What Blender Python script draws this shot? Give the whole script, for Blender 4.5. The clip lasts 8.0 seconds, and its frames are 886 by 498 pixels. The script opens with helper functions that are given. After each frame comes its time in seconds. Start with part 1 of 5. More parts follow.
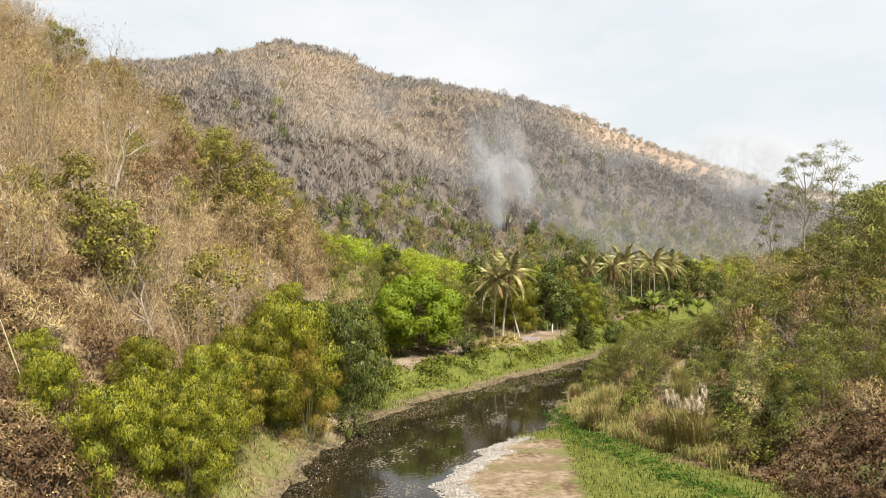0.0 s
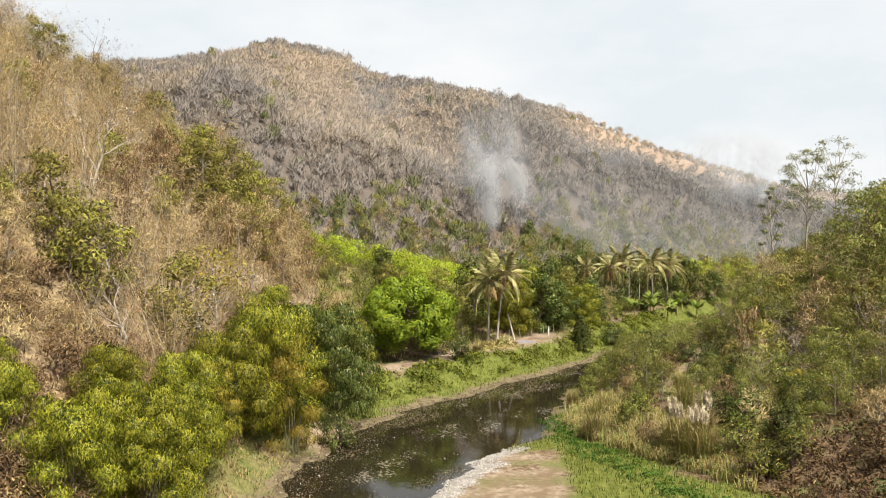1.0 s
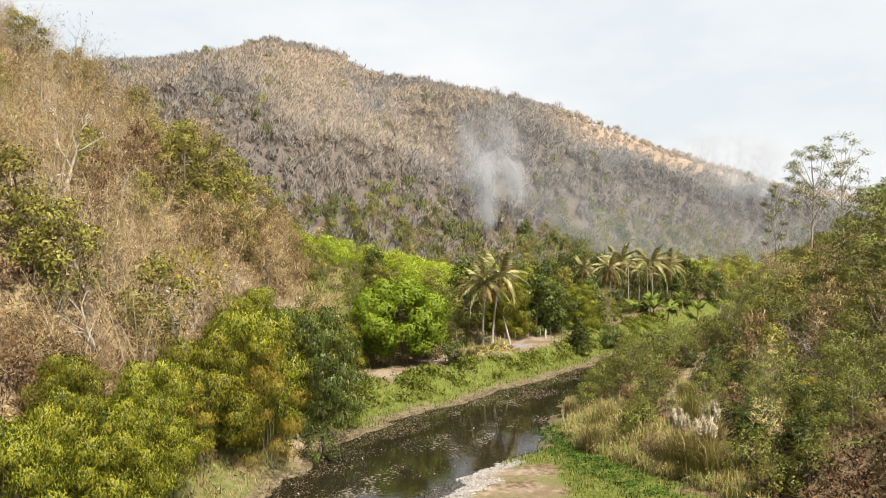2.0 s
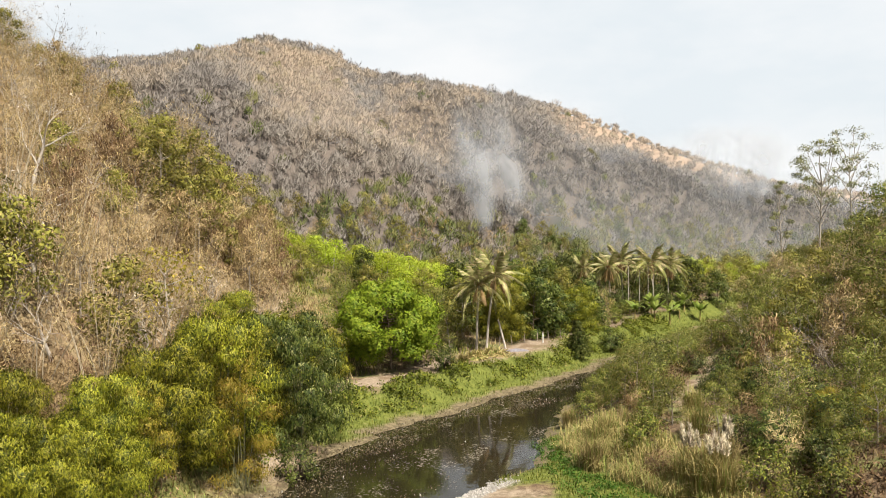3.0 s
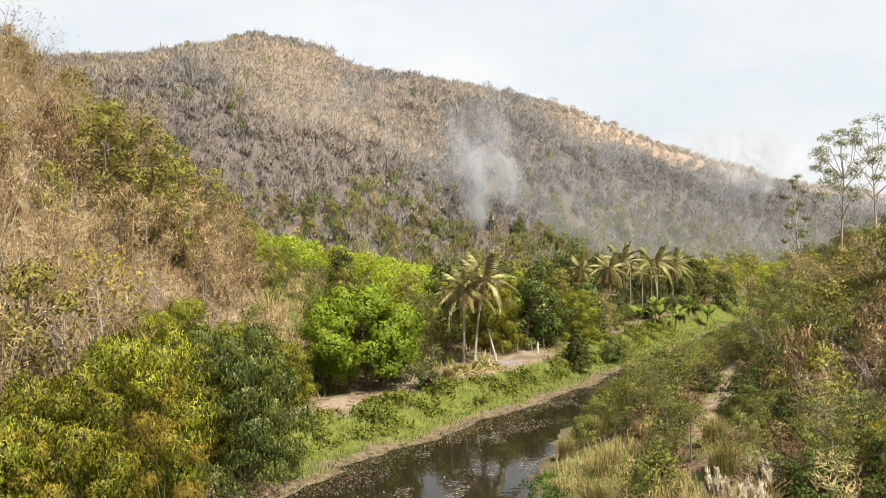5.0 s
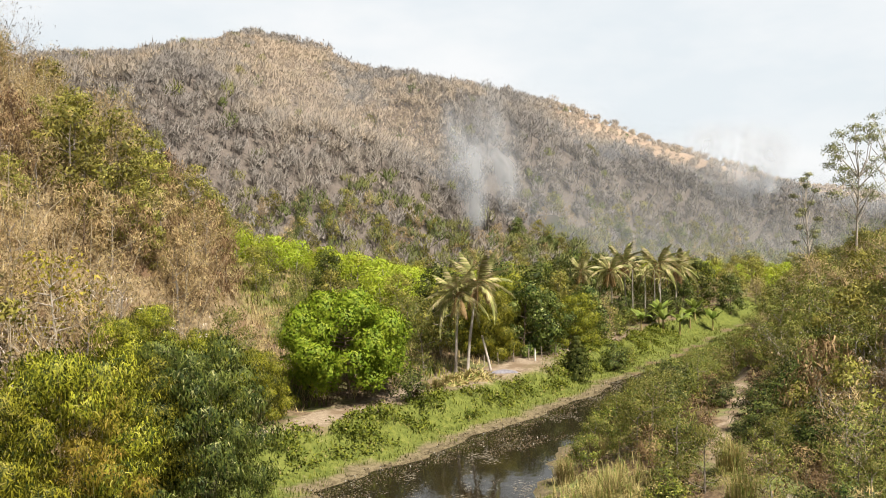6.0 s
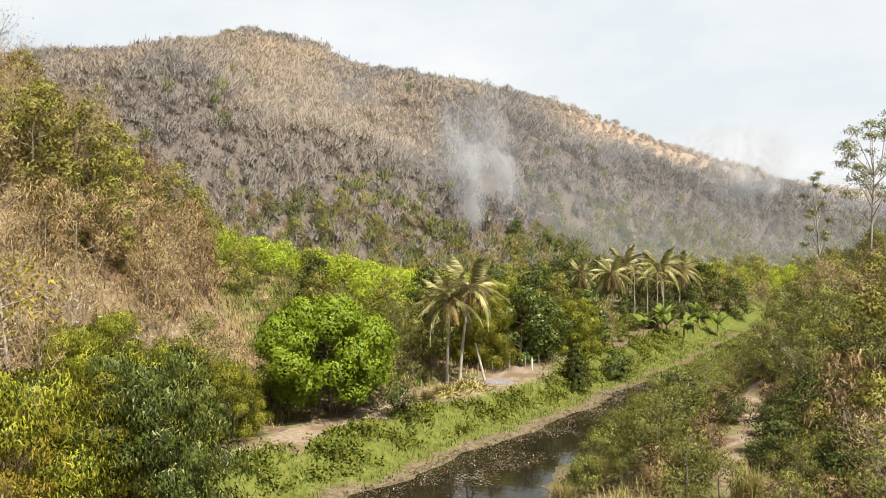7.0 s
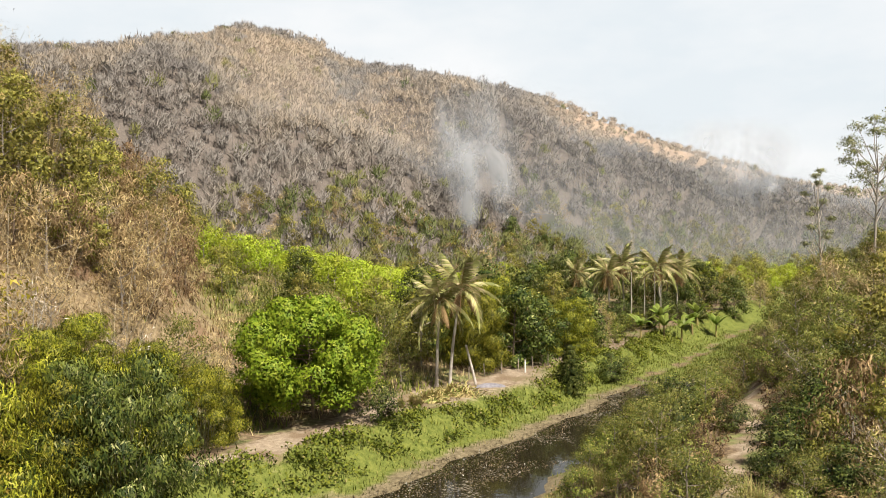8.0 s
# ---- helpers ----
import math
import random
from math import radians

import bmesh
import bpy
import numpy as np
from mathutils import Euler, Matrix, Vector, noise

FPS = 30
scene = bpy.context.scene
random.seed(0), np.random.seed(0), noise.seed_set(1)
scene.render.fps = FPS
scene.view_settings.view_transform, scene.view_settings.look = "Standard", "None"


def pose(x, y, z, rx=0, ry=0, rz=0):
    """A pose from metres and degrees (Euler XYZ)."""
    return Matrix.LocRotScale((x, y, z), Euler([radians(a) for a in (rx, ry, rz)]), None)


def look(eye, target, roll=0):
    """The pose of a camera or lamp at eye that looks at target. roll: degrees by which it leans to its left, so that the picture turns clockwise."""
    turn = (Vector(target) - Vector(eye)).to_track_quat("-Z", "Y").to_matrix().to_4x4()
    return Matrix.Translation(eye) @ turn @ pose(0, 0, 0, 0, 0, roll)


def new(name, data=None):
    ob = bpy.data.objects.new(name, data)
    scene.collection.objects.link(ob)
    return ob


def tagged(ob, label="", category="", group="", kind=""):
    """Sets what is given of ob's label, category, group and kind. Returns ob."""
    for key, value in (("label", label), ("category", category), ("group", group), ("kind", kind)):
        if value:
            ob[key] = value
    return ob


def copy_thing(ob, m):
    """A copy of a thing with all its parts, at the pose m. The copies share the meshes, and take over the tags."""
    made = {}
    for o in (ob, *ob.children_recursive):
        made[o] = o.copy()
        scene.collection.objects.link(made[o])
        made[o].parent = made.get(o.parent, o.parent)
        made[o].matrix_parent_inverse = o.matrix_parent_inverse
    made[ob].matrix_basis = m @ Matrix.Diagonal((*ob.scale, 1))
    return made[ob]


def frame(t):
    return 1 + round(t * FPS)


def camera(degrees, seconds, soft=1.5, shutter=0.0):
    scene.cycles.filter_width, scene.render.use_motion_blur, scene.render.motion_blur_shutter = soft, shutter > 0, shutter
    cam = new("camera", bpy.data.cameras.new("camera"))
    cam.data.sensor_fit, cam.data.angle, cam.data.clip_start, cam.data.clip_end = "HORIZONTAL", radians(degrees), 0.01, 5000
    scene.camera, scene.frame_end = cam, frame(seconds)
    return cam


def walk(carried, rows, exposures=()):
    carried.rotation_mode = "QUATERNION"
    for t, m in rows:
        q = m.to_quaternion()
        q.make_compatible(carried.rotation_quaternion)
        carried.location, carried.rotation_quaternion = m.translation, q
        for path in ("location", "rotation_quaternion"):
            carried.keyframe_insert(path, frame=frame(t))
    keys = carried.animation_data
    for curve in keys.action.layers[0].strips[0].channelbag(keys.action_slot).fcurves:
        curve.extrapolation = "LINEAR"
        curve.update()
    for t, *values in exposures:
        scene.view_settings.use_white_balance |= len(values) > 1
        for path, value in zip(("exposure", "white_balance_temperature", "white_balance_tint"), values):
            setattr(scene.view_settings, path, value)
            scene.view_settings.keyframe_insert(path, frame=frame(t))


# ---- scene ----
cam = camera(56.7, 8.0, soft=1.0)
PATH = [
    (0, (0.994, 1.718, 17.0), (0.972, 3.717, 16.966), -0.6),
    (0.5, (1.189, 3.313, 16.975), (1.171, 5.313, 16.942), -0.7),
    (1, (1.481, 5.215, 16.963), (1.468, 7.215, 16.93), -0.8),
    (1.5, (1.754, 7.115, 16.932), (1.744, 9.115, 16.899), -0.8),
    (3, (2.851, 14.219, 16.879), (2.848, 16.219, 16.845), -1.1),
    (3.5, (3.245, 16.651, 16.826), (3.242, 18.651, 16.792), -1.1),
    (4, (3.635, 19.296, 16.778), (3.635, 21.296, 16.745), -1.2),
    (4.5, (4.051, 21.729, 16.732), (4.052, 23.729, 16.699), -1.2),
    (4.7, (4.226, 22.756, 16.727), (4.227, 24.755, 16.694), -1.3),
    (6, (5.42, 29.916, 16.823), (5.421, 31.916, 16.789), -1.2),
    (6.5, (5.875, 32.417, 16.811), (5.876, 34.417, 16.777), -1.2),
    (7, (6.338, 34.882, 16.853), (6.338, 36.882, 16.821), -1.1),
    (7.5, (6.71, 36.549, 16.856), (6.711, 38.549, 16.822), -1.1),
    (8, (7.028, 37.783, 16.858), (7.035, 39.783, 16.821), -1.0),
]
walk(cam, [(t, look(eye, target, roll)) for t, eye, target, roll in PATH])


# ---- light ----
SUN_EL, SUN_AZ = 58.0, 140.0        # degrees; azimuth clockwise from +y (the way the camera faces)
world = bpy.data.worlds.new("sky")
scene.world = world
world.use_nodes = True
wt = world.node_tree
wt.nodes.clear()


def wn(kind, **kw):
    n = wt.nodes.new(kind)
    for k, v in kw.items():
        n.inputs[k].default_value = v
    return n


sky = wt.nodes.new("ShaderNodeTexSky")
sky.sky_type, sky.sun_disc = "NISHITA", False
sky.sun_elevation, sky.sun_rotation = radians(SUN_EL), radians(SUN_AZ)
sky.air_density, sky.dust_density = 1.0, 4.0
bg_sky = wn("ShaderNodeBackground", Strength=0.036)
wt.links.new(sky.outputs[0], bg_sky.inputs[0])
coord = wt.nodes.new("ShaderNodeTexCoord")
mapping = wt.nodes.new("ShaderNodeMapping")
mapping.inputs["Scale"].default_value = (1.0, 1.0, 2.6)
wt.links.new(coord.outputs["Generated"], mapping.inputs[0])
cloud = wn("ShaderNodeTexNoise", Scale=3.2, Detail=5.0, Roughness=0.55)
wt.links.new(mapping.outputs[0], cloud.inputs["Vector"])
ramp = wt.nodes.new("ShaderNodeValToRGB")
ramp.color_ramp.elements[0].position, ramp.color_ramp.elements[0].color = 0.42, (0.83, 0.885, 0.92, 1)
ramp.color_ramp.elements[1].position, ramp.color_ramp.elements[1].color = 0.66, (0.97, 0.98, 0.985, 1)
wt.links.new(cloud.outputs["Fac"], ramp.inputs[0])
bg_haze = wn("ShaderNodeBackground", Strength=0.56)
wt.links.new(ramp.outputs[0], bg_haze.inputs[0])
sep_sky = wt.nodes.new("ShaderNodeSeparateXYZ")
wt.links.new(coord.outputs["Generated"], sep_sky.inputs[0])
veil = wn("ShaderNodeMapRange")
for slot, value in ((1, 0.29), (2, 0.40), (3, 0.9), (4, 0.05)):
    veil.inputs[slot].default_value = value
wt.links.new(sep_sky.outputs[2], veil.inputs[0])
wmix = wt.nodes.new("ShaderNodeMixShader")
wt.links.new(veil.outputs[0], wmix.inputs[0])
wt.links.new(bg_sky.outputs[0], wmix.inputs[1])
wt.links.new(bg_haze.outputs[0], wmix.inputs[2])
wout = wt.nodes.new("ShaderNodeOutputWorld")
wt.links.new(wmix.outputs[0], wout.inputs[0])

sun_data = bpy.data.lights.new("sun", "SUN")
sun_data.energy, sun_data.angle, sun_data.color = 5.0, radians(1.0), (1.0, 0.93, 0.82)
sun = new("sun", sun_data)
az, el = radians(SUN_AZ), radians(SUN_EL)
sun_way = Vector((math.sin(az) * math.cos(el), math.cos(az) * math.cos(el), math.sin(el)))
sun.matrix_world = look(Vector((0, 0, 200)) + sun_way * 50, (0, 0, 200))
scene.view_settings.exposure = 0.94

# ---- materials ----


def material(name):
    m = bpy.data.materials.new(name)
    m.use_nodes = True
    t = m.node_tree
    t.nodes.clear()
    out = t.nodes.new("ShaderNodeOutputMaterial")

    def node(kind, *links, **values):
        n = t.nodes.new(kind)
        for k, v in values.items():
            key = k.replace("_", " ")
            n.inputs[key if key in n.inputs else int(k[1:])].default_value = v
        for slot, src in links:
            t.links.new(src, n.inputs[slot])
        return n
    return m, t, out, node


def rgb(c, depth=0.78):
    """A surface's base colour, from its sun-lit look."""
    return (c[0] * depth, c[1] * depth, c[2] * depth, 1.0)


def mixed(node, fac, a, b):
    """A colour mix; fac, a and b are sockets or values."""
    n = node("ShaderNodeMix")
    n.data_type = "RGBA"
    for i, v in ((0, fac), (6, a), (7, b)):
        if isinstance(v, bpy.types.NodeSocket):
            n.id_data.links.new(v, n.inputs[i])
        else:
            n.inputs[i].default_value = rgb(v) if isinstance(v, tuple) else v
    return n.outputs[2]


def ranged(node, value, a, b, lo=0.0, hi=1.0):
    n = node("ShaderNodeMapRange", (0, value), i1=a, i2=b, i3=lo, i4=hi)
    n.interpolation_type = "SMOOTHSTEP"
    return n.outputs[0]


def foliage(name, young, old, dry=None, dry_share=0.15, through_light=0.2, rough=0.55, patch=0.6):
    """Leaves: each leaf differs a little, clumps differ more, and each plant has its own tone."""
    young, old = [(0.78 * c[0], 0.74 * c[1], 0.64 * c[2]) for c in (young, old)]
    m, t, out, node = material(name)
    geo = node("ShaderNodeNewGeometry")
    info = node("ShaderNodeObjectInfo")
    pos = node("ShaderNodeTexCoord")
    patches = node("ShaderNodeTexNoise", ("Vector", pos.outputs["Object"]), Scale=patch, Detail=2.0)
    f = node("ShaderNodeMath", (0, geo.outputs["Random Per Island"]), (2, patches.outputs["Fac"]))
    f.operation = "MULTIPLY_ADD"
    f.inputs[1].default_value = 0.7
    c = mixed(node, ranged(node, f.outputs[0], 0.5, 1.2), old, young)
    if dry:
        c = mixed(node, ranged(node, geo.outputs["Random Per Island"], 1 - dry_share, 1 - dry_share * 0.7), c, dry)
    hsv = node("ShaderNodeHueSaturation", ("Color", c))
    t.links.new(ranged(node, info.outputs["Random"], 0, 1, 0.488, 0.508), hsv.inputs["Hue"])
    t.links.new(ranged(node, info.outputs["Random"], 0, 1, 0.8, 1.2), hsv.inputs["Value"])
    p = node("ShaderNodeBsdfPrincipled", ("Base Color", hsv.outputs[0]), Roughness=rough)
    p.inputs["Specular IOR Level"].default_value = 0.12
    tr = node("ShaderNodeBsdfTranslucent", ("Color", hsv.outputs[0]))
    mx = node("ShaderNodeMixShader", (1, p.outputs[0]), (2, tr.outputs[0]), Fac=through_light)
    t.links.new(mx.outputs[0], out.inputs[0])
    return m


def bark(name, a, b, scale=6.0, rough=0.85):
    m, t, out, node = material(name)
    pos = node("ShaderNodeTexCoord")
    stretch = node("ShaderNodeMapping", (0, pos.outputs["Object"]))
    stretch.inputs["Scale"].default_value = (1, 1, 0.3)
    n1 = node("ShaderNodeTexNoise", ("Vector", stretch.outputs[0]), Scale=scale, Detail=5.0)
    info = node("ShaderNodeObjectInfo")
    c = mixed(node, ranged(node, n1.outputs["Fac"], 0.3, 0.7), a, b)
    hsv = node("ShaderNodeHueSaturation", ("Color", c))
    t.links.new(ranged(node, info.outputs["Random"], 0, 1, 0.75, 1.2), hsv.inputs["Value"])
    bump = node("ShaderNodeBump", ("Height", n1.outputs["Fac"]), Strength=0.5, Distance=0.05)
    p = node("ShaderNodeBsdfPrincipled", ("Base Color", hsv.outputs[0]), ("Normal", bump.outputs[0]), Roughness=rough)
    t.links.new(p.outputs[0], out.inputs[0])
    return m


LEAF = {
    # Bamboo: yellow-green and near-black patches paint lit tufts and shaded gaps into the leaves.
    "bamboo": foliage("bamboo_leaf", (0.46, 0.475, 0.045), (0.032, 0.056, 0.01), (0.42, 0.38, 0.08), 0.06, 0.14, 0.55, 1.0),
    "yellow_bamboo": foliage("yellow_bamboo_leaf", (0.52, 0.44, 0.06), (0.26, 0.24, 0.04), (0.50, 0.35, 0.08), 0.15, 0.25),
    "dry": foliage("dry_leaf", (0.77, 0.62, 0.36), (0.50, 0.39, 0.22), (0.54, 0.46, 0.22), 0.08, 0.2),
    "brown": foliage("brown_leaf", (0.46, 0.33, 0.18), (0.22, 0.15, 0.085), (0.48, 0.36, 0.18), 0.2, 0.2),
    "olive": foliage("olive_leaf", (0.46, 0.44, 0.10), (0.18, 0.19, 0.05), (0.48, 0.38, 0.13), 0.06),
    "feathery": foliage("feathery_leaf", (0.44, 0.46, 0.125), (0.14, 0.185, 0.046), (0.50, 0.40, 0.17), 0.06, 0.28),
    "ashen": foliage("ashen_leaf", (0.40, 0.42, 0.21), (0.17, 0.19, 0.09), (0.42, 0.38, 0.22), 0.1, 0.25),
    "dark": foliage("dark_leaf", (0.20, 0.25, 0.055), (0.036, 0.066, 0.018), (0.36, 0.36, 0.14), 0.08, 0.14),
    "bright": foliage("bright_leaf", (0.42, 0.59, 0.052), (0.20, 0.37, 0.03), (0.40, 0.48, 0.06), 0.1, 0.22),
    "rubber": foliage("young_leaf", (0.58, 0.70, 0.065), (0.42, 0.56, 0.05), (0.46, 0.50, 0.08), 0.2, 0.3),
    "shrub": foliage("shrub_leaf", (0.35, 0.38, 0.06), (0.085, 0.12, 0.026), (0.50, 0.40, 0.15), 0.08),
    "palm": foliage("palm_leaflet", (0.60, 0.60, 0.28), (0.30, 0.33, 0.13), (0.62, 0.52, 0.32), 0.16, 0.3, 0.4),
    "palm_dry": foliage("dead_frond", (0.50, 0.34, 0.18), (0.30, 0.19, 0.10), None, 0, 0.15),
    "banana": foliage("banana_leaf", (0.38, 0.48, 0.11), (0.22, 0.34, 0.08), (0.48, 0.40, 0.18), 0.2, 0.35, 0.4),
    "grass": foliage("grass_blade", (0.20, 0.225, 0.032), (0.08, 0.105, 0.018), (0.34, 0.29, 0.10), 0.14),
    "water_weed": foliage("water_weed_leaf", (0.15, 0.27, 0.045), (0.08, 0.17, 0.03), None, 0, 0.3),
    "straw": foliage("straw_blade", (0.68, 0.58, 0.30), (0.42, 0.355, 0.16), (0.26, 0.31, 0.075), 0.28, 0.2),
    "scum": foliage("scum_leaf", (0.36, 0.31, 0.21), (0.20, 0.17, 0.105), (0.62, 0.60, 0.52), 0.06, 0.1),
    "weed": foliage("weed_leaf", (0.33, 0.40, 0.055), (0.13, 0.20, 0.028), (0.40, 0.36, 0.12), 0.05),
    "litter": foliage("dead_litter", (0.27, 0.185, 0.10), (0.10, 0.066, 0.04), (0.36, 0.25, 0.14), 0.08, 0.15),
    "plume": foliage("plume_down", (0.95, 0.90, 0.80), (0.80, 0.73, 0.62), None, 0, 0.4),
}
BARK = {
    "grey": bark("grey_bark", (0.36, 0.31, 0.25), (0.20, 0.165, 0.13)),
    "pale": bark("pale_bark", (0.62, 0.55, 0.46), (0.38, 0.33, 0.27)),
    "bone": bark("bone_bark", (0.74, 0.67, 0.57), (0.5, 0.44, 0.36)),
    "brown": bark("brown_bark", (0.24, 0.17, 0.11), (0.13, 0.09, 0.06)),
    "culm": bark("bamboo_culm", (0.56, 0.48, 0.35), (0.36, 0.295, 0.19)),
    "green_culm": bark("green_bamboo_culm", (0.24, 0.22, 0.10), (0.12, 0.12, 0.05)),
    "palm": bark("palm_trunk_bark", (0.60, 0.54, 0.47), (0.36, 0.31, 0.265)),
}

# ---- the lie of the land ----
SHORE_Y = (-200, 20, 56, 66, 72, 78, 84, 90, 96, 102, 108, 114, 120, 130, 142, 165, 190, 260)
SHORE_L = (-11, -10.5, -10.0, -8.7, -7.4, -5.4, -2.3, 2.5, 7.1, 11.7, 16.6, 20.8, 24.4, 30.5, 39, 53, 70, 120)
SHORE_R = (-1, -1, -0.7, 2.4, 7.6, 9.4, 10.8, 12.6, 15.2, 19.6, 25.0, 29.6, 33.6, 39.5, 47, 59, 77, 127)
BANK_E = (25, 25, 21.2, 15.4, 11.8, 11.4, 12, 13.5, 16.0, 20.6, 26, 30.6, 34.6, 40.5, 48, 60, 78, 128)


def smooth(a, b, v):
    u = np.clip((v - a) / (b - a), 0, 1)
    return u * u * (3 - 2 * u)


def waves(x, y, size, seed, octaves=3):
    """Rolling unevenness between about -1 and 1, of the given size in metres."""
    r = np.random.RandomState(seed)
    total, amp, norm = np.zeros(np.broadcast(x, y).shape), 1.0, 0.0
    for o in range(octaves):
        for _ in range(4):
            a, ph = r.uniform(0, 2 * np.pi, 2)
            k = 2 * np.pi / size * r.uniform(0.7, 1.4) * 2 ** o
            total = total + amp * np.sin(k * (x * np.cos(a) + y * np.sin(a)) + ph)
        norm += amp * 2.0
        amp *= 0.5
    return total / norm


def wander(y, seed):
    return 0.45 * np.sin(0.55 * y + seed) + 0.3 * np.sin(1.37 * y + 2.1 * seed) + 0.18 * np.sin(2.9 * y + 0.7 * seed)


def shore_l(y):
    return np.interp(y, SHORE_Y, SHORE_L) + wander(y, 1.0)


def shore_r(y):
    return np.interp(y, SHORE_Y, SHORE_R) + wander(y, 4.0)


def left_of(x, y):
    """Metres from the waterline out over the far (plantation) bank."""
    slant = np.interp(y, (70, 85), (0.97, 0.73))
    return (shore_l(y) - x) * slant


def right_of(x, y):
    slant = np.interp(y, (70, 90, 110), (0.97, 0.9, 0.75))
    return (x - np.interp(y, SHORE_Y, BANK_E)) * slant


def toe(y):
    """x of the foot of the steep wooded hill."""
    return np.interp(y, (-100, 40, 60, 90, 118, 150, 200), (-16, -16, -15, -15, -14.5, -29, -60))


RIDGE_X = (-600, -193, -146, -122, -100, -78, -61, -41, 23, 72, 107, 141, 175, 202, 300, 600)
RIDGE_Z = (70, 117, 119, 123, 129, 124, 119, 109, 97, 88, 77, 63, 51, 43, 26, 22)


def far_rise(x, y):
    """0 at the foot of the mountain, 1 on its ridge, more beyond."""
    foot = np.interp(x, (-90, -60, -20, 20, 60, 100, 200, 400), (165, 185, 205, 236, 272, 300, 335, 350))
    return (y - foot) / (490 - foot)


def height(x, y):
    x, y = np.asarray(x, float), np.asarray(y, float)
    dl, dr = left_of(x, y), right_of(x, y)
    wet = np.interp(y, (121, 130), (-0.8, 0.22))
    bed = np.where(y < 130, wet, 0.22 + 0.004 * (y - 130))
    # left: muddy shelf, grassy slope, dirt track, gentle fields
    lslope = np.interp(y, (60, 100, 135, 155, 200), (0.10, 0.25, 0.38, 0.2, 0.05))
    left = 0.35 * smooth(-0.6, 2.6, dl) + 2.35 * smooth(2.2, 5.4, dl) + lslope * np.clip(dl - 10.0, 0, np.interp(y, (100, 120, 150), (14, 18, 60)))
    steep = np.clip(toe(y) - x, 0, None)
    hill = 0.74 * steep ** 2 / (steep + 2.0)
    nose = 7.5 * np.exp(-((x + 29) / 11) ** 2 - ((y - 110) / 12) ** 2)
    hill = hill + nose + smooth(0, 10, steep) * 1.3 * waves(x, y, 17, 5)
    hill = 62 - np.log1p(np.exp((62 - hill) / 5.0)) * 5.0
    left = left + np.clip(hill, 0, None) * smooth(210, 165, y) * smooth(0, 3, steep)
    # right: gravel flat, bank, track, rising scrub
    flat = 0.34 * smooth(0.0, 2.5, x - shore_r(y))
    right = flat + 2.7 * smooth(0.0, 8.5, dr)
    up = np.clip(x - (27 + (y - 60) * 0.12), 0, None)
    right = right + (26 - 26 * np.exp(-0.32 * up / 26)) * smooth(185, 140, y)
    lmask = smooth(-0.9, 0.6, dl)
    rdist = x - shore_r(y)
    rmask = smooth(-0.9, 0.6, rdist)
    z = bed + (left - bed) * lmask
    z = z + (right - z) * rmask
    bumps = (0.10 * waves(x, y, 5, 3) + 0.22 * waves(x, y, 14, 4)) * np.clip(np.maximum(dl - 7, dr - 4) / 4, 0, 1)
    z = z + bumps
    # the mountain
    u = far_rise(x, y)
    ridge = np.interp(x, RIDGE_X, RIDGE_Z) + 1.0 * waves(x, y * 0, 45, 9)
    uc = np.clip(u, 0, 1)
    prof = 0.30 * smooth(0, 0.25, uc) + 0.70 * uc ** 1.15
    gully = waves(x + 0.25 * y, y * 0.35, 95, 12, 2) * 9 * 6.75 * uc * (1 - uc) ** 2
    mount = (ridge - 6) * prof + gully
    mount = mount - np.clip(u - 1, 0, 3) * 60
    z = z + np.where(u > 0, np.maximum(mount, -4 * np.clip(u, 0, 1) - 20 * np.clip(u - 1, 0, 2)), 0)
    return z


def ground_z(x, y):
    return float(height(x, y))


def tan_zone(x, y):
    """Where dry grass and tan-leaved trees take over from the grey leafless woods."""
    u = far_rise(x, y)
    low = np.interp(x, (20, 160), (0.5, 0.24))
    crest = smooth(low, low + 0.2, u + 0.07 * waves(x, y, 40, 31)) * smooth(35, 95, x)
    line = np.interp(u, (0.2, 0.45, 0.7, 0.95), (-22, -36, -62, -92))
    spur = smooth(52, 12, np.abs(x - line) + 26 * waves(x, y, 55, 33)) * smooth(1.0, 0.86, u) * smooth(0.12, 0.3, u)
    patch = smooth(0.25, 0.6, waves(x, y * 0.7, 60, 37)) * smooth(60, 20, x) * smooth(0.15, 0.3, u) * 0.55
    return np.clip(np.maximum.reduce([crest, spur * 0.95, patch]), 0, 1)


# ---- mesh building ----


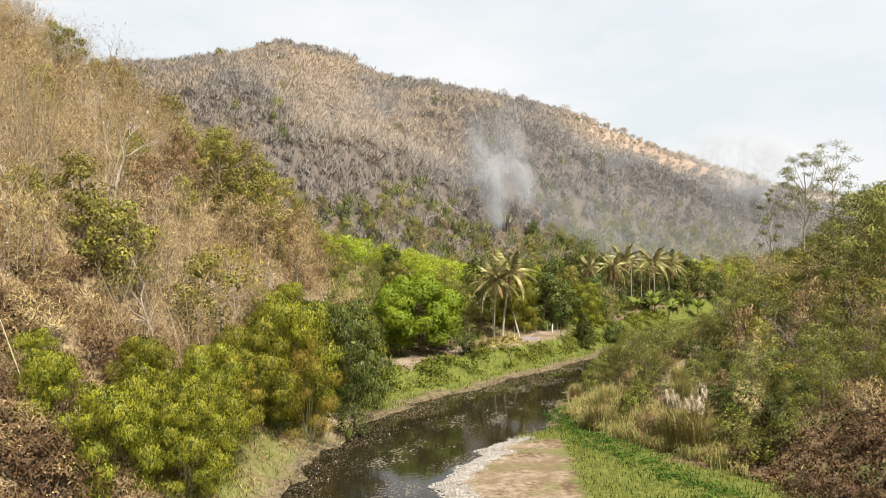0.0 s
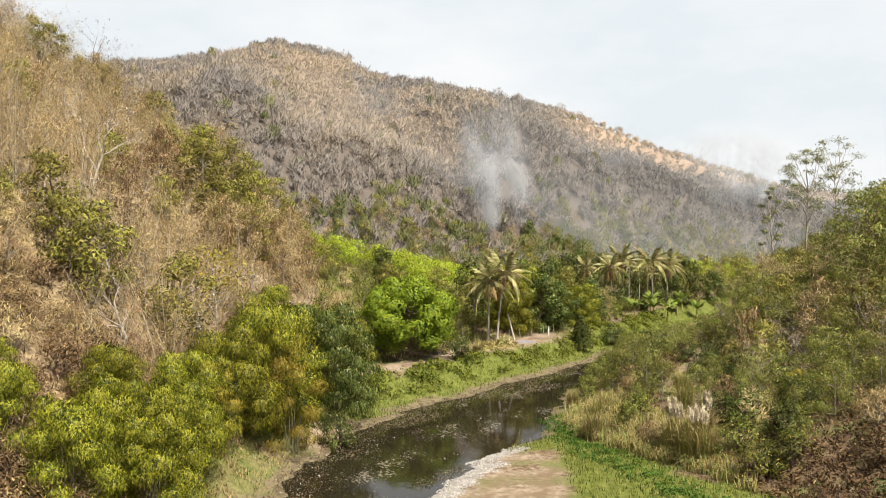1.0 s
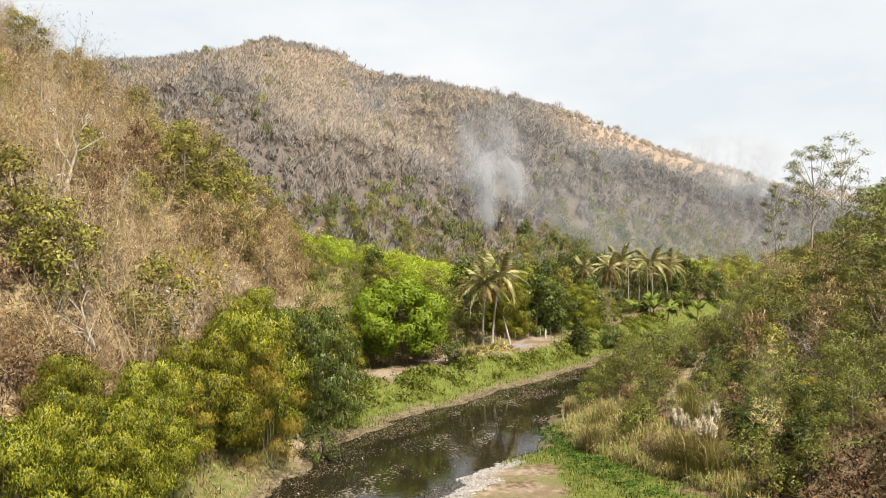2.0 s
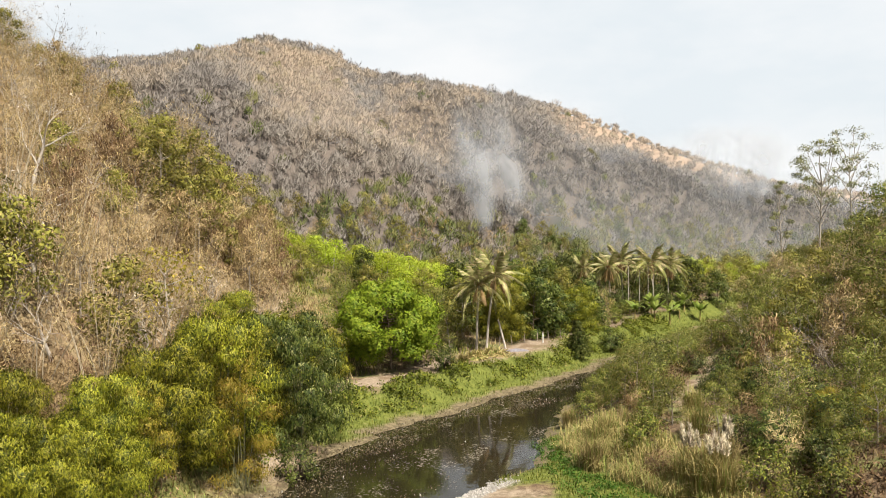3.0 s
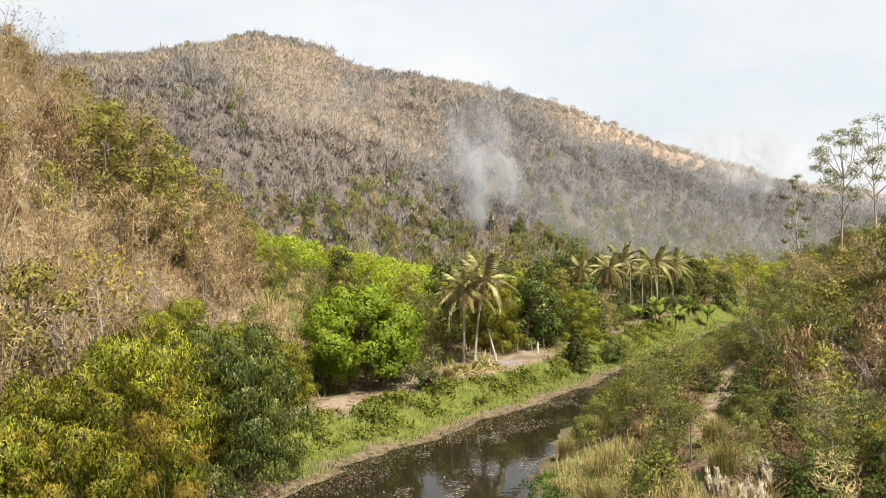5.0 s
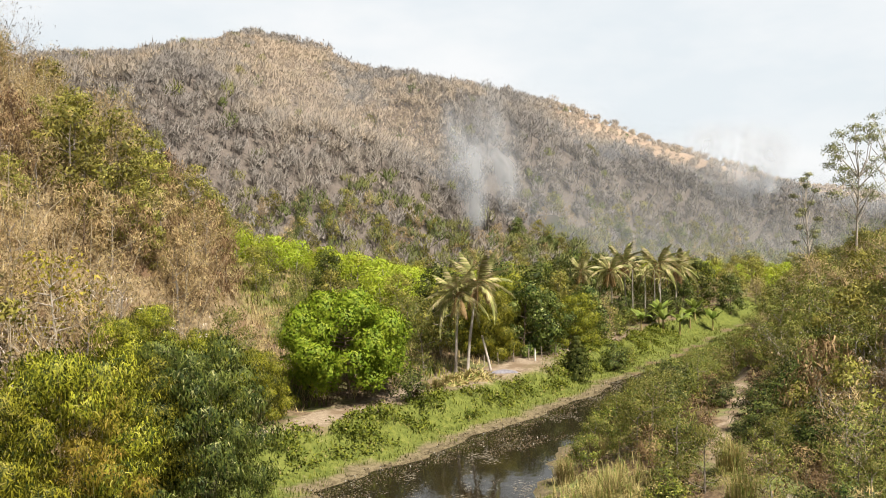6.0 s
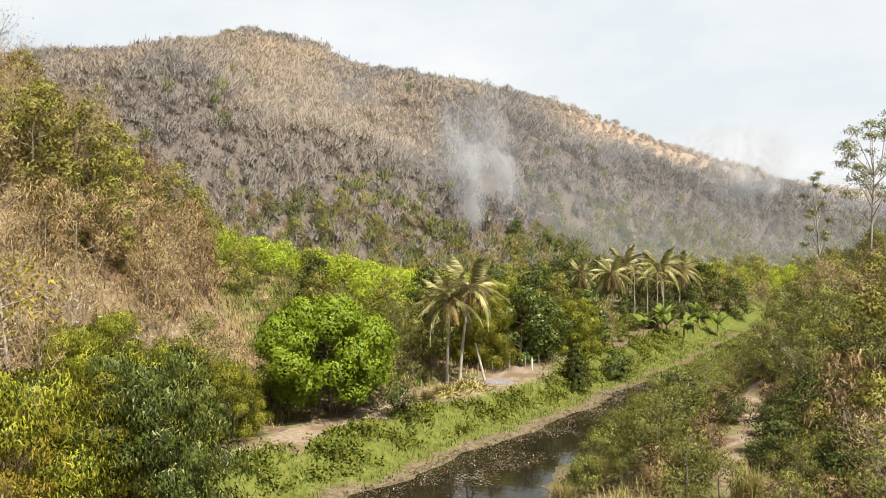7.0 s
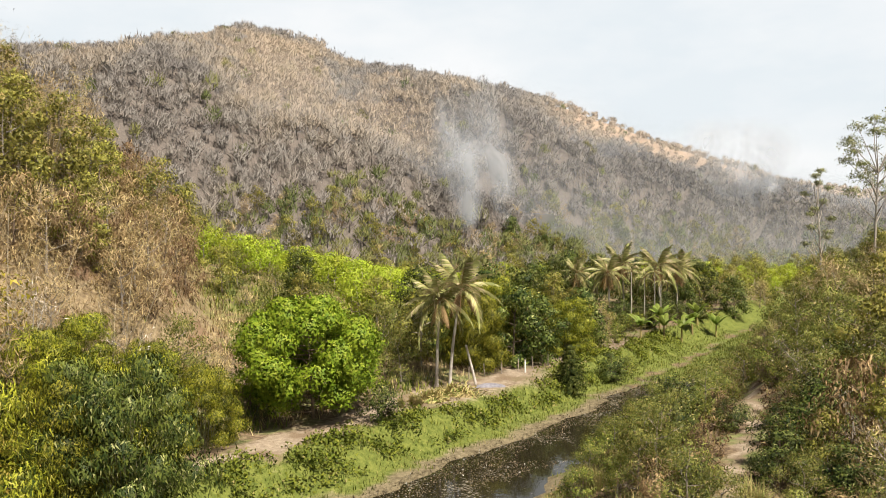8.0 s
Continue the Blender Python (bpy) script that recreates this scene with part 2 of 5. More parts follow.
class Shape:
    """Triangles gathered in bulk, then made into one mesh."""

    def __init__(self):
        self.v, self.f, self.n, self.tags, self.normals = [], [], 0, [], []

    def add(self, v, f, tag=0.0, normal=None):
        v, f = np.asarray(v, float).reshape(-1, 3), np.asarray(f, int).reshape(-1, 3)
        self.v.append(v)
        self.f.append(f + self.n)
        self.tags.append(np.broadcast_to(np.asarray(tag, float), (len(v),)))
        if normal is not None:
            self.normals.append(normal)
        self.n += len(v)

    def mesh(self, name, mat, soft=False, tag_name=""):
        v, f = np.concatenate(self.v), np.concatenate(self.f)
        me = bpy.data.meshes.new(name)
        me.vertices.add(len(v))
        me.vertices.foreach_set("co", v.astype(np.float32).ravel())
        me.loops.add(f.size)
        me.loops.foreach_set("vertex_index", f.astype(np.int32).ravel())
        me.polygons.add(len(f))
        me.polygons.foreach_set("loop_start", np.arange(0, f.size, 3, dtype=np.int32))
        if tag_name:
            me.attributes.new(tag_name, "FLOAT", "POINT").data.foreach_set("value", np.concatenate(self.tags).astype(np.float32))
        rounded = sum(len(n) for n in self.normals) == len(v)
        me.polygons.foreach_set("use_smooth", np.full(len(f), soft or rounded))
        if rounded:
            me.attributes.new("custom_normal", "FLOAT_VECTOR", "POINT").data.foreach_set("vector", np.concatenate(self.normals).astype(np.float32).ravel())
        me.update(calc_edges=True)
        me.materials.append(mat)
        return me


def unit(v):
    return v / np.maximum(np.linalg.norm(v, axis=-1, keepdims=True), 1e-9)


def limb(shape, pts, radii, sides=5, tag=0.0):
    """A tapered tube along points."""
    pts, radii = np.asarray(pts, float), np.asarray(radii, float)
    d = unit(np.gradient(pts, axis=0))
    ref = np.array((0.31, 0.94, 0.12)) if abs(d[0][2]) > 0.5 else np.array((0.05, 0.1, 1.0))
    a = unit(np.cross(d, ref))
    b = np.cross(d, a)
    ang = np.arange(sides) * 2 * np.pi / sides
    ring = pts[:, None] + radii[:, None, None] * (np.cos(ang)[None, :, None] * a[:, None] + np.sin(ang)[None, :, None] * b[:, None])
    k = np.arange(len(pts) - 1)[:, None] * sides
    i = np.arange(sides)[None]
    j = (i + 1) % sides
    f = np.stack([k + i, k + j, k + sides + j, k + i, k + sides + j, k + sides + i], -1).reshape(-1, 3)
    shape.add(ring.reshape(-1, 3), f, tag)


def leaves(shape, rng, centres, per, spread, length, width, droop=0.2, lift=0.85, folded=True, outward=None, tag=0.0, billow=0.8):
    """Loose pointed leaves round centres. Their normals follow the billow of the clump they sit in, as a full crown takes the light."""
    c = np.repeat(np.asarray(centres, float).reshape(-1, 3), per, 0)
    n = len(c)
    shift = rng.normal(0, 1, (n, 3)) * np.asarray(spread)
    c = c + shift
    a = rng.normal(0, 1, (n, 3))
    up = rng.normal(0, 1, (n, 3)) * 0.7
    up[:, 2] += lift
    round_to = unit(shift + rng.normal(0, 0.02, (n, 3))) * (0.8 if per > 2 else 0.0) + np.array((0, 0, 0.55))
    if outward is not None:
        out = unit(c - np.asarray(outward))
        a = a * 0.6 + out * 0.3
        up = up * 0.55 + out * 1.1
        a = a - out * (a * out).sum(1, keepdims=True) * 0.6
        round_to = out + (0.6 * unit(shift) if per > 2 else 0.0) + np.array((0, 0, 0.15))
    a[:, 2] -= droop
    a = unit(a)
    b = unit(np.cross(a, up))
    own = np.cross(b, a)
    round_to = unit(round_to)
    way = np.where((own * round_to).sum(1, keepdims=True) < 0, -1.0, 1.0)
    b, own = b * way, own * way
    normal = unit(round_to * billow + own * (1 - billow))
    l = length * rng.uniform(0.65, 1.3, (n, 1))
    w = width * rng.uniform(0.7, 1.25, (n, 1))
    k = np.arange(n)[:, None]
    if folded:
        sag = np.zeros((n, 3))
        sag[:, 2] = -0.18 * l[:, 0]
        v = np.stack([c, c + a * l * 0.45 + b * w * 0.5, c + a * l + sag, c + a * l * 0.45 - b * w * 0.5], 1)
        f = np.concatenate([k * 4 + (0, 1, 2), k * 4 + (0, 2, 3)], 1)
    else:
        v = np.stack([c - b * w * 0.5, c + b * w * 0.5, c + a * l], 1)
        f = k * 3 + (0, 1, 2)
    t = np.repeat(np.broadcast_to(np.asarray(tag, float), (len(np.asarray(centres).reshape(-1, 3)),)), per)
    shape.add(v.reshape(-1, 3), f.reshape(-1, 3), np.repeat(t, v.shape[1]), np.repeat(normal, v.shape[1], 0))


def grow(wood, rng, p, d, length, r, level, tips, wobble=0.22, lift=0.06, kids=(3, 5), angle=(25, 55), shrink=0.62, bare=0.35, taper=0.35):
    """A limb with its branches; the twigs' ends are gathered in tips."""
    segs = 4 if level > 1 else (3 if level else 2)
    pts, dirs = [np.array(p, float)], []
    d = unit(np.array(d, float))
    for _ in range(segs):
        d = unit(d + rng.normal(0, wobble, 3) * 0.5 + np.array((0, 0, lift)))
        dirs.append(d)
        pts.append(pts[-1] + d * length / segs)
    limb(wood, pts, np.linspace(r, r * taper, len(pts)), 6 if r > 0.07 else (4 if r > 0.025 else 3))
    if level == 0:
        tips.extend(pts[1:])
        return
    for i in range(rng.randint(kids[0], kids[1] + 1)):
        s = rng.uniform(bare, 1.0)
        k = min(int(s * segs), segs - 1)
        q = pts[k] + (pts[k + 1] - pts[k]) * (s * segs - k)
        side = unit(np.cross(dirs[k], rng.normal(0, 1, 3)))
        t = radians(rng.uniform(*angle))
        rr = r * (1 - (1 - taper) * s) * 0.65
        grow(wood, rng, q, dirs[k] * math.cos(t) + side * math.sin(t), length * shrink * rng.uniform(0.75, 1.2), rr, level - 1, tips, wobble, lift, kids, angle, shrink, 0.25, taper)
    grow(wood, rng, pts[-1], dirs[-1], length * shrink * 0.8, r * taper, level - 1, tips, wobble, lift, kids, angle, shrink, 0.25, taper)


def part(name, shape, mat, parent, label="", soft=False):
    ob = new(name, shape.mesh(name, mat, soft))
    ob.parent = parent
    return tagged(ob, label)


def thing(name, label, category, group=""):
    ob = new(name)
    ob.empty_display_size = 0.3
    return tagged(ob, label, category, group)


# ---- the kinds of plants ----


def crown_tree(rng, leaf, wood_mat, name, label, group="", tall=7.0, wide=2.8, lobes=8, per=120, size=(0.42, 0.24), clear=0.3, flat=0.75, droop=0.25, lobe=0.42, folded=False, top=0.75, inner=0.25):
    """A tree whose crown is built of uneven leafy lobes carried by limbs, with gaps between them."""
    root = thing(name, label, "tree", group)
    wood, crown = Shape(), Shape()
    bend = rng.normal(0, 0.05 * tall, 2)
    s = np.linspace(0, 1, 6)
    stem = np.stack([bend[0] * s ** 1.5, bend[1] * s ** 1.5, tall * 0.72 * s - 0.3], 1)
    r0 = 0.016 * min(tall, 11.0) + 0.02
    limb(wood, stem, r0 * (1.0 - 0.7 * s), 6)
    for i in range(lobes):
        h = clear + (1 - clear) * ((i + rng.uniform(0.2, 0.8)) / lobes)
        out = np.sin(np.pi * np.clip(0.18 + top * (h - clear) / (1 - clear), 0, 1)) ** 0.7
        a = i * 2.4 + rng.uniform(-0.5, 0.5)
        lr = wide * lobe * rng.uniform(0.75, 1.2)
        reach = max(0.0, wide * out * rng.uniform(0.75, 1.05) - lr * 0.7)
        c = np.array((math.cos(a) * reach + bend[0] * h, math.sin(a) * reach + bend[1] * h, tall * h - lr * flat * 0.55))
        k = np.array([np.interp(np.clip((h - 0.16) / 0.72, 0.12, 0.97), s, stem[:, j]) for j in range(3)])
        mid = (k + c) / 2 + rng.normal(0, 0.12, 3) * lr + (0, 0, -0.1 * lr)
        limb(wood, [k, mid, c], (r0 * 0.38, r0 * 0.24, r0 * 0.1), 4)
        for _ in range(3):
            q = c + unit(rng.normal(0, 1, 3) + (0, 0, 0.5)) * lr * (1, 1, flat) * 0.85
            limb(wood, [mid * 0.3 + c * 0.7, (c + q) / 2 + rng.normal(0, 0.06, 3), q], (r0 * 0.12, r0 * 0.08, r0 * 0.03), 3)
        d = rng.normal(0, 1, (per, 3))
        d[:, 2] += 0.35
        d = unit(d)
        lump = 1 + 0.22 * np.sin(4.0 * d[:, :1] + i) * np.cos(5.0 * d[:, 1:2] + 2 * i)
        dist = np.where(rng.rand(per, 1) < inner, rng.uniform(0.3, 0.85, (per, 1)), rng.uniform(0.82, 1.08, (per, 1)))
        at = c + d * lr * lump * dist * (1, 1, flat)
        leaves(crown, rng, at, 1, 0.04, size[0], size[1], droop, folded=folded, outward=c)
    part("trunk", wood, wood_mat, root, soft=True)
    part("crown", crown, leaf, root)
    return root


def bare_tree(rng, wood_mat, name="bare_tree", label="leafless pale grey tree on the dry slope", group="bare trees", tall=7.5, levels=3):
    root = thing(name, label, "tree", group)
    wood, tips = Shape(), []
    grow(wood, rng, (0, 0, -0.3), (rng.normal(0, 0.1), rng.normal(0, 0.1), 1), tall * 0.5, tall * 0.02, levels, tips, wobble=0.35, kids=(3, 4), angle=(25, 60), shrink=0.66, bare=0.4)
    part("trunk", wood, wood_mat, root, soft=True)
    few = Shape()
    tips = np.array(tips)
    leaves(few, rng, tips[rng.rand(len(tips)) < 0.3], 2, 0.15, 0.3, 0.05, 0.1)
    tagged(part("twig_spray", few, wood_mat, root), kind="stuff")
    return root


def bamboo(rng, leaf, name, label, group, culms=16, tall=8.0, sag=2.6, sprays=9, per=16, size=(0.34, 0.055), wide=0.8, first=0.3, spread=0.26, splay=0.32, scatter_by=0.35, girth=0.045, hang=0.75):
    """A clump of arching culms, each its own part, hung with tufts of narrow leaves."""
    root = thing(name, label, "bamboo", group)
    crown = Shape()
    for i in range(culms):
        a, tilt = i * 2.4 + rng.uniform(-0.6, 0.6), abs(rng.normal(0, splay))
        out = np.array((math.cos(a), math.sin(a), 0))
        base = out * rng.uniform(0.1, wide) + (0, 0, -0.2)
        length = tall * rng.uniform(0.6, 1.1)
        s = np.linspace(0, 1, 6)[:, None]
        bend = sag * rng.uniform(0.4, 1.3)
        way = unit(out * math.sin(tilt) + np.array((0, 0, math.cos(tilt))))
        pts = base + way * length * s + out * bend * 0.55 * s ** 2.2 - np.array((0, 0, 1)) * bend * 0.5 * s ** 2.6
        culm = Shape()
        limb(culm, pts, np.linspace(girth, 0.01, 6), 3)
        part("culm", culm, BARK["culm"], root, soft=True)
        w = rng.uniform(first, 1.0, sprays)
        at = np.stack([np.interp(w, s[:, 0], pts[:, j]) for j in range(3)], 1)
        at = at + rng.normal(0, scatter_by, at.shape) * (0.4 + w[:, None])
        leaves(crown, rng, at, per, spread, size[0], size[1], hang, 0.8, folded=False)
    part("crown", crown, leaf, root)
    return root


def billowing_bamboo(rng, leaf, name, label, group, tall=7.8, wide=3.8, heads=24, per=720, size=(0.27, 0.06), lobe=0.37, hang=0.9, low=0.04):
    """A full clump: arching culms, each its own part, carrying rounded drooping heads of leaves with dark gaps between."""
    root = thing(name, label, "bamboo", group)
    crown = Shape()
    for i in range(heads):
        h = low + (1 - low) * (i + rng.uniform(0.2, 0.8)) / heads
        out = np.sin(np.pi * np.clip(0.25 + 0.62 * (h - low) / (1 - low), 0, 1)) ** 0.7
        a = i * 2.4 + rng.uniform(-0.4, 0.4)
        hr = wide * lobe * rng.uniform(0.7, 1.25)
        reach = max(0.0, wide * out * rng.uniform(0.7, 1.05) - hr * 0.6)
        c = np.array((math.cos(a) * reach, math.sin(a) * reach, max(tall * h - hr * 0.4, hr * 0.55)))
        s = np.linspace(0, 1, 6)[:, None]
        base = np.array((math.cos(a), math.sin(a), 0)) * rng.uniform(0.1, 0.8) + (0, 0, -0.2)
        rise = np.array((c[0] * 0.25, c[1] * 0.25, c[2] * 1.12))
        pts = base * (1 - s) ** 2 + rise * 2 * s * (1 - s) + c * s ** 2
        culm = Shape()
        limb(culm, pts, np.linspace(0.045, 0.012, 6), 3)
        part("culm", culm, BARK["green_culm"], root, soft=True)
        n = int(per * hr * hr)
        d = rng.normal(0, 1, (n, 3))
        d[:, 2] += 0.4
        d = unit(d)
        lump = 1 + 0.28 * np.sin(5 * d[:, :1] + i) * np.cos(4 * d[:, 1:2] + 2 * i)
        at = c + d * hr * lump * rng.uniform(0.62, 1.1, (n, 1)) * (1.1, 1.1, 0.62)
        leaves(crown, rng, at, 1, 0.05, size[0], size[1], hang, 0.9, folded=False, outward=c)
    part("crown", crown, leaf, root)
    return root


def bush(rng, leaf, wood_mat, name, label, group, tall=2.2, wide=1.6, clumps=26, per=26, size=(0.22, 0.11), droop=0.2, folded=False):
    root = thing(name, label, "bush", group)
    wood, crown = Shape(), Shape()
    a, h = rng.uniform(0, 2 * np.pi, clumps), rng.uniform(0.1, 1, clumps) ** 0.8
    reach = wide * np.sqrt(rng.uniform(0.05, 1, clumps)) * np.sqrt(np.clip(1.15 - h, 0.1, 1))
    c = np.stack([np.cos(a) * reach, np.sin(a) * reach, h * tall], 1)
    for q in c:
        mid = q * (0.35, 0.35, 0.5)
        limb(wood, [(q[0] * 0.1, q[1] * 0.1, -0.15), mid, q], (0.035, 0.022, 0.008), 3)
    tagged(part("stem_tangle", wood, wood_mat, root, soft=True), kind="stuff")
    leaves(crown, rng, c, per, (0.26, 0.26, 0.2), size[0], size[1], droop, folded=folded, outward=(0, 0, tall * 0.2))
    part("crown", crown, leaf, root)
    return root


def tiered_bush(rng, tall=4.6, wide=2.1):
    """A cone of drooping leafy tiers, one above the other."""
    root = thing("conical_bush", "dense conical dark green bush with drooping leafy tiers", "bush")
    wood, crown = Shape(), Shape()
    limb(wood, [(0, 0, -0.2), (0.05, 0, tall * 0.5), (0, 0, tall * 0.97)], (0.09, 0.06, 0.015), 5)
    for i in range(11):
        h = 0.08 + 0.9 * i / 10
        reach = wide * (1.04 - h) ** 0.75
        for k in range(int(5 + 7 * (1 - h))):
            a = k * 2 * math.pi / int(5 + 7 * (1 - h)) + i * 0.7 + rng.uniform(-0.2, 0.2)
            out = np.array((math.cos(a), math.sin(a), 0))
            far = reach * rng.uniform(0.8, 1.12)
            q = np.linspace(0.25, 1, 34)[:, None]
            at = out * far * q + np.array((0, 0, 1)) * (tall * h + 0.25 * far * (q - 1.3 * q ** 2))
            leaves(crown, rng, at, 2, (0.13, 0.13, 0.06), 0.26, 0.12, 0.9, folded=False, outward=(0, 0, tall * h))
    part("trunk", wood, BARK["brown"], root, soft=True)
    part("crown", crown, LEAF["dark"], root)
    return root


def frond_shape(rng, length=4.2, arch=1.0, leaflet=0.92):
    """One feathered palm leaf: a curved midrib with hanging leaflets on both sides, along +x."""
    rib, blade = Shape(), Shape()
    s = np.linspace(0, 1, 9)
    x = length * (s - 0.18 * arch * s ** 2)
    z = length * (0.16 * s - 0.62 * arch * s ** 2)
    pts = np.stack([x, 0 * s, z], 1)
    limb(rib, pts, np.linspace(0.05, 0.01, 9), 3)
    n = 32
    w = np.linspace(0.12, 0.99, n)
    at = np.stack([np.interp(w, s, pts[:, i]) for i in range(3)], 1)
    for side in (-1, 1):
        l = leaflet * np.sin(np.pi * (0.12 + 0.8 * w)) * rng.uniform(0.85, 1.1, n)
        tip = at + np.stack([0.45 * l, side * l * 0.75, -l * rng.uniform(0.5, 1.0, n)], 1)
        wdt = np.array((0.10, 0.0, 0.015))
        mid = (at + tip) / 2 + (0, 0, 0.06)
        v = np.stack([at - wdt * 0.5, at + wdt * 0.5, mid - wdt * 0.6, mid + wdt * 0.6, tip], 1)
        k = np.arange(n)[:, None] * 5
        blade.add(v.reshape(-1, 3), np.concatenate([k + (0, 1, 3), k + (0, 3, 2), k + (2, 3, 4)], 1))
    return rib, blade


FRONDS = []


def palm(rng, name, label, group, tall=9.0, lean=(0.0, 0.0), fronds=18, size=1.0, dead=3, girth=0.16):
    if not FRONDS:
        for k in range(4):
            rib, blade = frond_shape(np.random.RandomState(40 + k), 4.0 + 0.25 * k, (0.5, 0.8, 1.1, 1.35)[k])
            FRONDS.append((rib.mesh("midrib", LEAF["palm_dry"]), blade.mesh("frond", LEAF["palm"]), blade.mesh("dead_frond", LEAF["palm_dry"])))
    root = thing(name, label, "palm tree", group)
    s = np.linspace(0, 1, 12)[:, None]
    pts = np.concatenate([lean[0] * s ** 1.6, lean[1] * s ** 1.6, tall * s - 0.3], 1)
    wood = Shape()
    rr = girth * (1.0 - 0.35 * s[:, 0])
    rr[0] *= 1.6
    limb(wood, pts, rr, 9)
    part("trunk", wood, BARK["palm"], root, soft=True)
    top = Vector(pts[-1])
    for i in range(fronds + dead):
        gone = i >= fronds
        turn = i * 137.5 + rng.uniform(-15, 15)
        rise = 68 - 92 * (i / fronds) + rng.uniform(-8, 8) if not gone else rng.uniform(-62, -48)
        rib, blade, old = FRONDS[min(3, int(4 * i / fronds)) if not gone else 0]
        fr = new("dead_frond" if gone else "frond", old if gone else blade)
        fr.parent = root
        k = size * rng.uniform(0.9, 1.1) * (0.75 if gone else 1.0)
        fr.matrix_basis = Matrix.Translation(top) @ pose(0, 0, 0, 0, 0, turn) @ pose(0, 0, 0, rng.uniform(-12, 12), -rise, 0) @ Matrix.Scale(k, 4)
        mr = new("midrib", rib)
        mr.parent = fr
    if size > 0.7:
        for i in range(7):
            a = i * 0.9
            nut = new("coconut", COCONUT)
            nut.parent = root
            nut.matrix_basis = Matrix.Translation(top + Vector((0.28 * math.cos(a), 0.28 * math.sin(a), -0.35 - 0.1 * (i % 3))))
    return root


def add_ball(shape, c, r, n=8, m=5):
    u, w = np.meshgrid(np.arange(n) * 2 * np.pi / n, np.linspace(0.02, np.pi - 0.02, m))
    v = np.stack([c[0] + r[0] * np.cos(u) * np.sin(w), c[1] + r[1] * np.sin(u) * np.sin(w), c[2] + r[2] * np.cos(w)], -1).reshape(-1, 3)
    f = []
    for j in range(m - 1):
        for i in range(n):
            a, b = j * n + i, j * n + (i + 1) % n
            f += [(a, a + n, b + n), (a, b + n, b)]
    shape.add(v, f)


def banana(rng, name="banana_plant", label="banana plant with broad torn pale green leaves", group="banana plants", tall=1.9):
    root = thing(name, label, "banana plant", group)
    stem = Shape()
    limb(stem, [(0, 0, -0.2), (0.03, 0, tall * 0.5), (0.05, 0.02, tall)], (0.15, 0.12, 0.08), 7)
    part("stem", stem, LEAF["straw"], root, soft=True)
    for i in range(9):
        leaf = Shape()
        s = np.linspace(0, 1, 9)
        l, arch = rng.uniform(1.9, 2.6), rng.uniform(0.35, 1.15)
        x, z = l * (0.75 * s - 0.1 * arch * s ** 2), tall - 0.1 + l * (1.0 * s - 0.95 * arch * s ** 2)
        w = 0.42 * np.sin(np.pi * np.clip(0.06 + 0.9 * s, 0, 1)) ** 0.6 * rng.uniform(0.6, 1.15, 9)
        mid = np.stack([x, 0 * s, z], 1)
        v = np.stack([mid - np.stack([0 * s, w, 0.35 * w], 1), mid, mid + np.stack([0 * s, w, -0.35 * w], 1)], 1).reshape(-1, 3)
        f = []
        for j in range(8):
            for q in (0, 1):
                k = j * 3 + q
                f += [(k, k + 1, k + 4), (k, k + 4, k + 3)]
        leaf.add(v, f)
        ob = part("leaf", leaf, LEAF["banana"], root)
        ob.matrix_basis = pose(0, 0, 0, 0, 0, i * 137.5 + rng.uniform(-20, 20))
    return root


def blades(shape, rng, at, per, spread, tall, width, lean=0.5, bend=0.5):
    """Grass blades standing at points: narrow, bent, two triangles and a tip each."""
    c = np.repeat(np.asarray(at, float).reshape(-1, 3), per, 0)
    n = len(c)
    c = c + np.concatenate([rng.normal(0, spread, (n, 2)), np.zeros((n, 1))], 1)
    a = rng.uniform(0, 2 * np.pi, n)
    out = np.stack([np.cos(a), np.sin(a), 0 * a], 1)
    side = np.stack([-np.sin(a), np.cos(a), 0 * a], 1) * width * 0.5
    h = tall * rng.uniform(0.5, 1.25, (n, 1))
    le = lean * rng.uniform(0, 1, (n, 1))
    mid = c + np.array((0, 0, 0.6)) * h + out * le * h * 0.35
    tip = c + np.array((0, 0, 1.0)) * h * (1 - bend * 0.35 * le) + out * le * h
    v = np.stack([c - side, c + side, mid - side * 0.8, mid + side * 0.8, tip], 1)
    k = np.arange(n)[:, None] * 5
    shape.add(v.reshape(-1, 3), np.concatenate([k + (0, 1, 3), k + (0, 3, 2), k + (2, 3, 4)], 1).reshape(-1, 3))


def reed_clump(rng, name="plumed_reed", label="tall straw-coloured reed clump with silvery white plumes", plumes=9, tall=2.6, group="reed clumps"):
    root = thing(name, label, "reeds", group)
    body = Shape()
    blades(body, rng, [(0, 0, -0.1)], 560, 0.30, tall, 0.04, 0.75, 1.3)
    tagged(part("blade_tuft", body, LEAF["straw"], root), kind="stuff")
    for i in range(plumes):
        stalk, down = Shape(), Shape()
        a, le = rng.uniform(0, 2 * np.pi), rng.uniform(0.02, 0.2)
        h = tall * rng.uniform(1.05, 1.35)
        top = np.array((math.cos(a) * le * h, math.sin(a) * le * h, h))
        pts = np.array([(0, 0, 0), top * (0.45, 0.45, 0.55), top])
        limb(stalk, pts, (0.02, 0.014, 0.006), 3)
        s = rng.uniform(0.0, 1.0, 150)
        c = top + (top - pts[1]) * (s[:, None] * 0.55 - 0.5) * 0.9
        leaves(down, rng, c, 1, 0.035, 0.24, 0.05, -3.0, folded=False)
        st = part("plume", down, LEAF["plume"], root, "silvery white feathery plume")
        sk = part("stalk", stalk, LEAF["straw"], st)
    return root

# ---- ground ----


